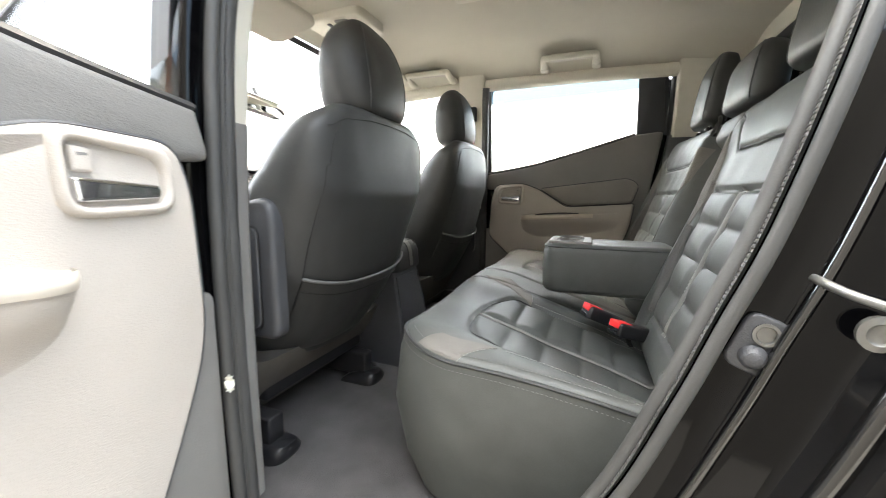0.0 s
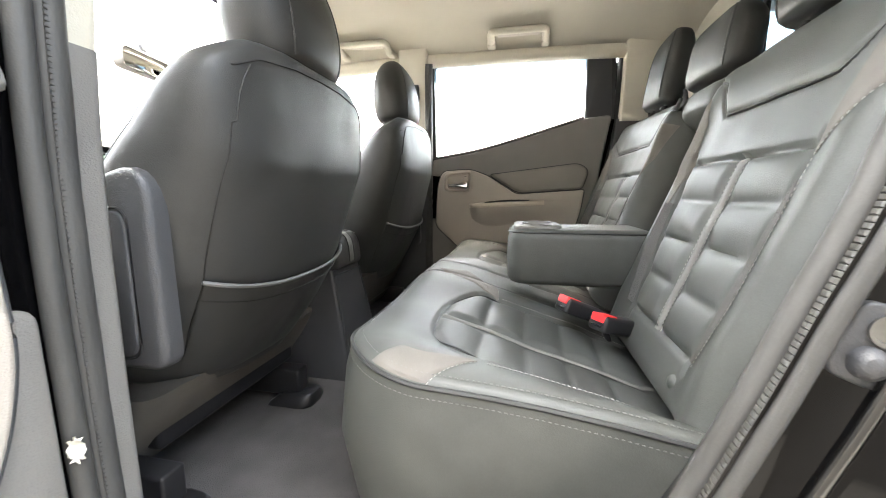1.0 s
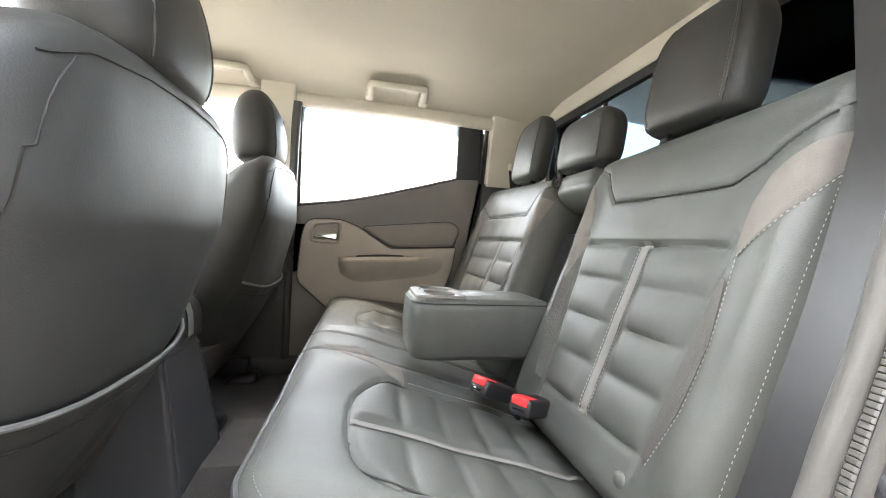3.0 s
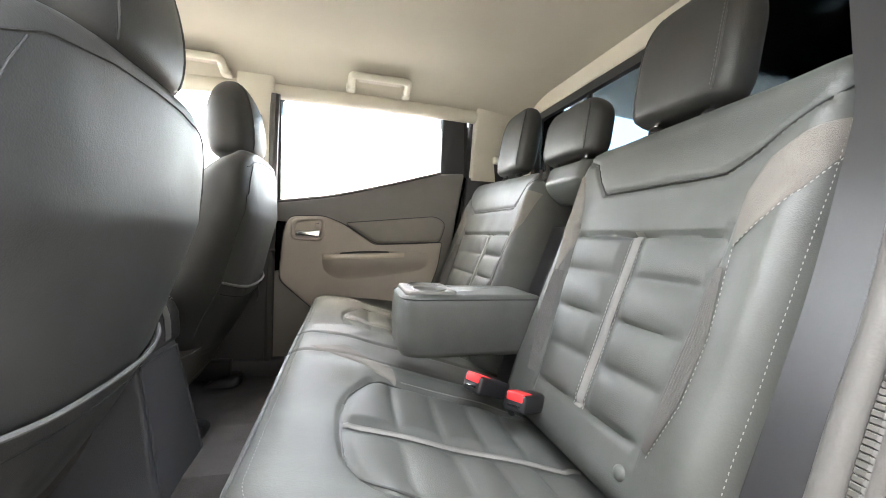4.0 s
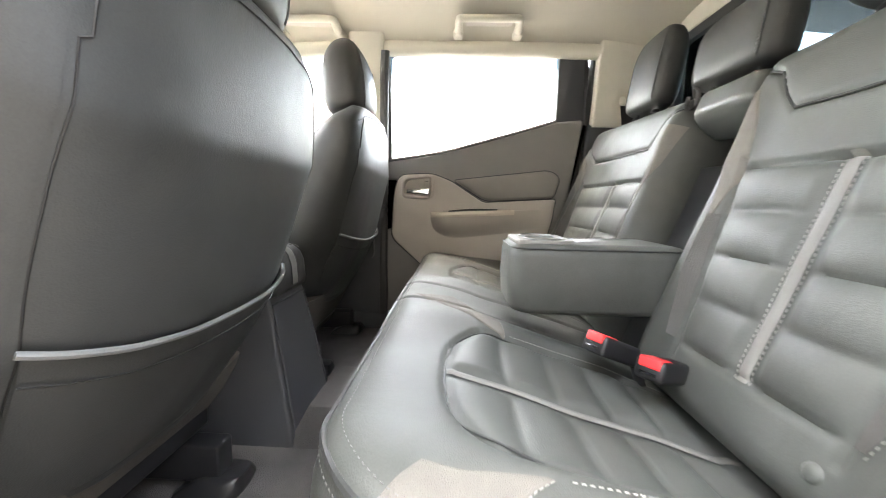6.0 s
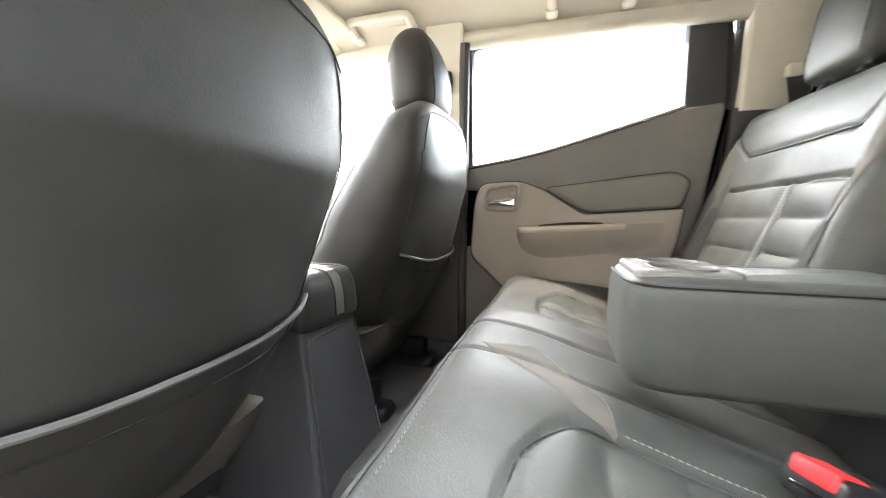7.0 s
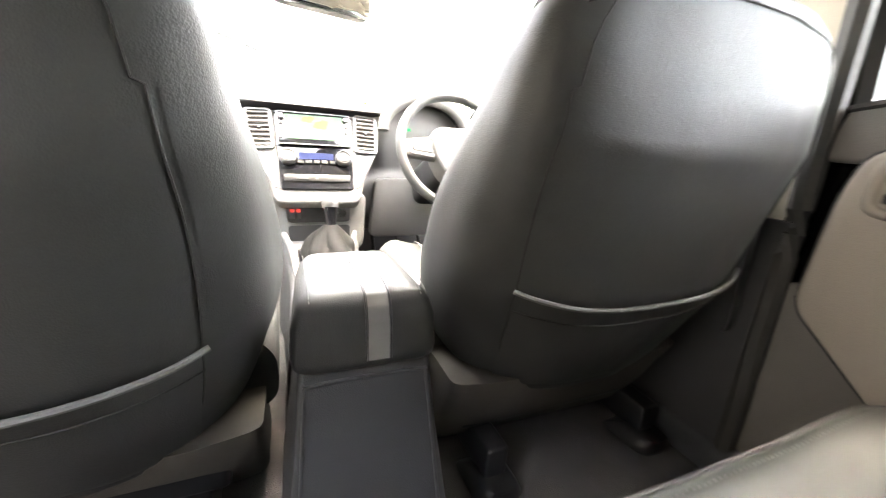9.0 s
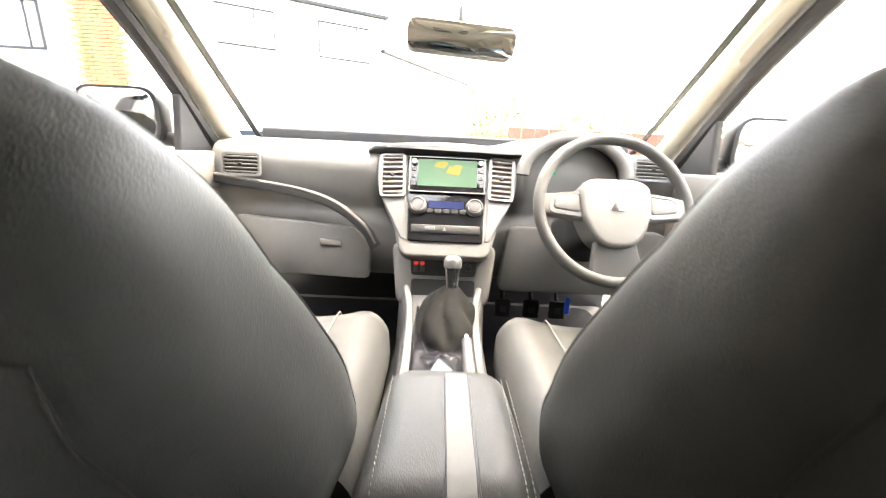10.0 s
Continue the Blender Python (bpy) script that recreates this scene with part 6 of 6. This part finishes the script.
tube("stem", [mm @ Vector((0, 0.0, -0.028)), Vector((0.012, 1.53, 0.985)), Vector((0.012, 1.545, 1.012))], 0.009, BLACK, mir, sides=8)
lamp = thing("overhead_console", (0, 1.10, 1.17), "cream overhead console with map lights", "roof console")
mo = axes((0, 1.08, roof_z(0, 1.08)), (1, 0, 0), (0, 1, 0), (0, 0, -1))
slab("console", rounded([(-0.09, -0.11), (0.09, -0.11), (0.10, 0.12), (-0.10, 0.12)], 0.03), mo, -0.01, 0.022, CREAM, lamp, bevel=0.008)
for s in (-1, 1):
    slab("lens", rounded([(s * 0.045 - 0.03, -0.05), (s * 0.045 + 0.03, -0.05), (s * 0.045 + 0.03, 0.0), (s * 0.045 - 0.03, 0.0)], 0.01), mo, 0.02, 0.025, STRIP, lamp, "clear map lamp lens", bevel=0.002)
    rbox("lamp_switch", (s * 0.045, 0.03, 0.023), (0.03, 0.014, 0.006), DARK, lamp, r=0.002, m=mo)
dome = thing("dome_light", (0, 0.55, 1.19), "pale dome lamp on the headliner", "lamp")
slab("lens", rounded([(-0.06, -0.052), (0.06, -0.052), (0.06, 0.045), (-0.06, 0.045)], 0.02), axes((-0.05, 0.62, roof_z(-0.05, 0.62)), (1, 0, 0), (0, 1, 0), (0, 0, -1)), -0.005, 0.016, CREAM, dome, bevel=0.008)
# driver's belt at the centre pillar
belt = thing("seat_belt", (0.66, 0.80, 0.9), "dark seat belt and guide on the centre pillar", "seat belt")
tube("webbing", smooth_path([(0.675, 0.835, 0.97), (0.685, 0.88, 0.75), (0.66, 0.95, 0.5), (0.65, 1.0, 0.25)], 8), 0.023, WEBBING, belt, sides=8, flat=0.07, up=(1, 0, 0.1))
rbox("guide", (0.655, 0.80, 0.985), (0.03, 0.035, 0.07), DARK, belt, r=0.008)

for sgn in (-1, 1):
    wm = thing("wing_mirror", (sgn * 0.86, 1.72, 0.75), "black door mirror with chrome-bright glass outside the front door", "door mirror", "door mirrors")
    mw = axes((sgn * 0.915, 1.70, 0.755), (1, 0, 0), (0, 0, 1), (0, -1, 0))
    oval = rounded([(-0.115, -0.075), (0.115, -0.075), (0.115, 0.075), (-0.115, 0.075)], 0.05, 6)
    loft("housing", [[mw @ Vector((p.x * k_, p.y * k_, h_)) for p in oval] for h_, k_ in ((-0.10, 0.45), (-0.085, 0.72), (-0.05, 0.93), (0.0, 1.0), (0.008, 0.99))], BLACK, wm, sharp=70)
    slab("mirror_glass", [p * 0.90 for p in oval], mw, 0.008, 0.0105, MIRROR, wm, bevel=0.001)
    tube("mirror_arm", [(sgn * 0.76, 1.735, 0.69), (sgn * 0.82, 1.735, 0.695), (sgn * 0.87, 1.735, 0.71)], 0.022, BLACK, wm, sides=10)

# ---- doorway hardware ----
sw_ = thing("door_switch", (-0.75, 0.055, 0.42), "grey plastic courtesy-light switch plate on the jamb", "switch")
sp = Vector((-0.757, 0.060, 0.430))
ms = axes(sp, Vector((0.1, 0.93, 0.36)), Vector((0, -0.36, 0.93)), Vector((-0.97, 0.18, 0.1)))
slab("plate", rounded([(-0.022, -0.030), (0.022, -0.030), (0.022, 0.032), (-0.022, 0.032)], 0.014, 5), ms, -0.004, 0.006, DARK, sw_, bevel=0.003)
lathe("plunger", [(0.013, 0.004), (0.012, 0.012), (0.007, 0.018), (0, 0.019)], ms @ Matrix.Translation((0, -0.012, 0)), DARK, sw_, n=18)
lathe("screw", [(0.012, 0.004), (0.012, 0.009), (0.009, 0.009), (0.008, 0.006), (0, 0.007)], ms @ Matrix.Translation((0, 0.014, 0)), STEEL, sw_, n=18)
stk = thing("door_striker", (-0.82, -0.02, 0.48), "zinc door striker loop bolted to the jamb", "striker")
s0 = Vector((-0.772, 0.000, 0.500))
tube("striker_loop", smooth_path([s0 + Vector((0.004, 0.028, 0.006)), s0 + Vector((-0.012, 0.026, 0.004)), s0 + Vector((-0.030, 0.014, -0.002)), s0 + Vector((-0.045, -0.006, -0.008)), s0 + Vector((-0.050, -0.03, -0.014))], 6), 0.0042, STEEL, stk, sides=10)
lathe("bolt", [(0.016, 0), (0.016, 0.006), (0.010, 0.008), (0.008, 0.006), (0, 0.006)], axes(s0 + Vector((-0.02, -0.01, -0.035)), (0, 1, 0), (0, 0, 1), (-1, 0.2, 0)), STEEL, stk, n=18)

# ---- outside ----
GZ = -0.58
tagged(rbox("ground", (0, 0, GZ - 0.05), (900, 900, 0.1), ASPHALT, r=0), "grey asphalt yard stretching to the horizon", kind="structure")


def building(c, size, label, windows, rot=0.0, wall=None):
    e = thing("building", (c[0], c[1], GZ), label, "building")
    m = Matrix.Translation((c[0], c[1], GZ)) @ pose(0, 0, 0, 0, 0, rot)
    rbox("wall", (0, 0, size[2] / 2), size, wall or RENDERED, e, r=0.02, m=m, seg=1)
    rbox("roof", (0, 0, size[2] + 0.08), (size[0] + 0.3, size[1] + 0.3, 0.16), WINDOW_DARK, e, r=0.02, m=m, seg=1)
    for x, z, w, h in windows:
        wd = thing("window", m @ Vector((x, -size[1] / 2, z)))
        adopt(wd, e)
        wd.matrix_parent_inverse = Matrix.Translation(-Vector(e.location))
        rbox("pane", (x, -size[1] / 2 - 0.01, z), (w, 0.04, h), RENDERED, wd, r=0.0, m=m, seg=1)
        o = rounded([(x - w / 2 - .06, z - h / 2 - .06), (x + w / 2 + .06, z - h / 2 - .06), (x + w / 2 + .06, z + h / 2 + .06), (x - w / 2 - .06, z + h / 2 + .06)], 0.01, 1)
        i = rounded([(x - w / 2, z - h / 2), (x + w / 2, z - h / 2), (x + w / 2, z + h / 2), (x - w / 2, z + h / 2)], 0.01, 1)
        frame_ring("frame", o, i, m @ axes((0, -size[1] / 2, 0), (1, 0, 0), (0, 0, 1), (0, -1, 0)), 0.0, 0.08, WINDOW_DARK, wd)
        rbox("mullion", (x + w * 0.25, -size[1] / 2 - 0.05, z), (0.06, 0.06, h), WINDOW_DARK, wd, r=0, m=m, seg=1)
    return e


building((-9.86, 24.22), (11.4, 6, 7.6), "white rendered two-storey building with dark-framed windows", [(-1.8, 6.1, 3.4, 1.6), (3.4, 6.1, 2.6, 1.6)], rot=28)
building((-3.46, 30.99), (12.2, 6, 5.9), "lower white rendered wing with a dark eave", [(2.2, 3.0, 2.2, 1.5)], rot=63.5)
# wall out of view, added to cut the light entering the open doorway
tagged(rbox("wall_unseen_left", (-3.1, -1.25, GZ + 1.7), (0.25, 8.5, 3.4), SHADE_WALL, r=0.01), "unseen grey wall added to hold back light from the left", kind="structure")
pier = thing("brick_pier", (-7.2, 9.5, GZ), "orange brick pier at the side of the yard", "pier")
rbox("core", (-7.2, 9.62, GZ + 3.5), (0.98, 0.5, 7.0), RENDERED, pier, r=0.01, seg=1)
for k in range(93):
    for j in range(4):
        rbox("brick", (-7.2 - 0.375 + 0.25 * j + (0.06 if k % 2 else -0.06), 9.37, GZ + 0.05 + 0.075 * k), (0.235, 0.06, 0.064), BRICK, pier, r=0, seg=1)
building((-14.0, 16.0), (8, 6, 7), "pale rendered side building", [(1.5, 4.0, 1.4, 1.2)], rot=0)


def car(c, yaw, label, mat):
    e = thing("parked_car", (c[0], c[1], GZ), label, "car", "parked cars")
    m = Matrix.Translation((c[0], c[1], GZ)) @ pose(0, 0, 0, 0, 0, yaw)
    prof = [(-2.1, 0.35), (-2.05, 0.75), (-1.2, 0.92), (-0.55, 1.38), (0.2, 1.47), (1.2, 1.42), (1.85, 1.0), (2.1, 0.9), (2.12, 0.35)]
    body = rounded(prof, 0.12, 4)
    loft("body", [[m @ Vector((p.x, y, p.y * k + (1 - k) * 0.5)) for p in body] for y, k in ((-0.86, 0.80), (-0.80, 0.97), (-0.6, 1.0), (0.6, 1.0), (0.80, 0.97), (0.86, 0.80))], mat, e)
    for s in (-1, 1):
        slab("window", rounded([(-0.95, 0.98), (1.4, 1.0), (1.0, 1.32), (-0.42, 1.32)], 0.05), m @ axes((0, s * 0.845, 0), (1, 0, 0), (0, 0, 1), (0, s, 0)), -0.01, 0.012, GLOSS, e, bevel=0.004)
        for x in (-1.35, 1.35):
            w_ = m @ axes((x, s * 0.80, 0.31), (1, 0, 0), (0, 0, 1), (0, s, 0))
            lathe("wheel", [(0, 0.06), (0.2, 0.06), (0.22, 0.09), (0.31, 0.08), (0.31, -0.1), (0, -0.1)], w_, BLACK_RUBBER, e, n=24)
    return e


car((-2.9, 7.4), 8, "silver-white hatchback parked ahead of the cab", WHITE_PAINT)
car((7.2, 1.0), 80, "dark red hatchback parked beside the cab", RED_PAINT)
fence = thing("fence", (5, 13, GZ), "red-brown boundary fence beyond the yard", "fence")
for k in range(16):
    rbox("board", (2.6 + 0.5 * k, 15.0, GZ + 0.95), (0.48, 0.05, 1.9), FENCE, fence, r=0.01, seg=1)
hedge = thing("hedge", (6, 17, GZ), "pale green overgrown hedge behind the fence", "hedge")
rng = np.random.default_rng(7)
hv, hf = [], []
for k in range(5200):
    x, y = rng.uniform(1.0, 16.0), 17 + rng.normal(0, 0.8)
    z = GZ + rng.uniform(0.2, 1) ** 0.6 * (2.7 + 0.5 * math.sin(x * 1.1) + 0.4 * math.sin(x * 2.7))
    c = Vector((x, y, z))
    a = Vector(rng.normal(size=3)).normalized() * rng.uniform(0.06, 0.14)
    b = a.orthogonal().normalized() * a.length * 0.6
    i = len(hv)
    hv += [c - a, c + b, c + a, c - b]
    hf.append((i, i + 1, i + 2, i + 3))
tagged(solid("foliage", hv, hf, LEAF, hedge, smooth=False), kind="stuff")
# hard canopy over the load bed
can = thing("bed_canopy", (0, -1.2, 0.3), "black hard canopy over the load bed behind the cab", "truck canopy")
rbox("roof", (0, -1.20, 1.24), (1.45, 1.55, 0.05), PAINT, can, r=0.02)
rbox("tailgate", (0, -1.96, 0.70), (1.45, 0.05, 0.90), PAINT, can, r=0.02)
rbox("bed_floor", (0, -1.20, 0.20), (1.45, 1.55, 0.05), BLACK, can, r=0.02)
for sgn in (-1, 1):
    rbox("side", (sgn * 0.72, -1.20, 0.54), (0.05, 1.55, 0.66), PAINT, can, r=0.01)
    for y in (-0.50, -1.25, -1.92):
        rbox("post", (sgn * 0.715, y, 1.03), (0.05, 0.14, 0.40), PAINT, can, r=0.01)
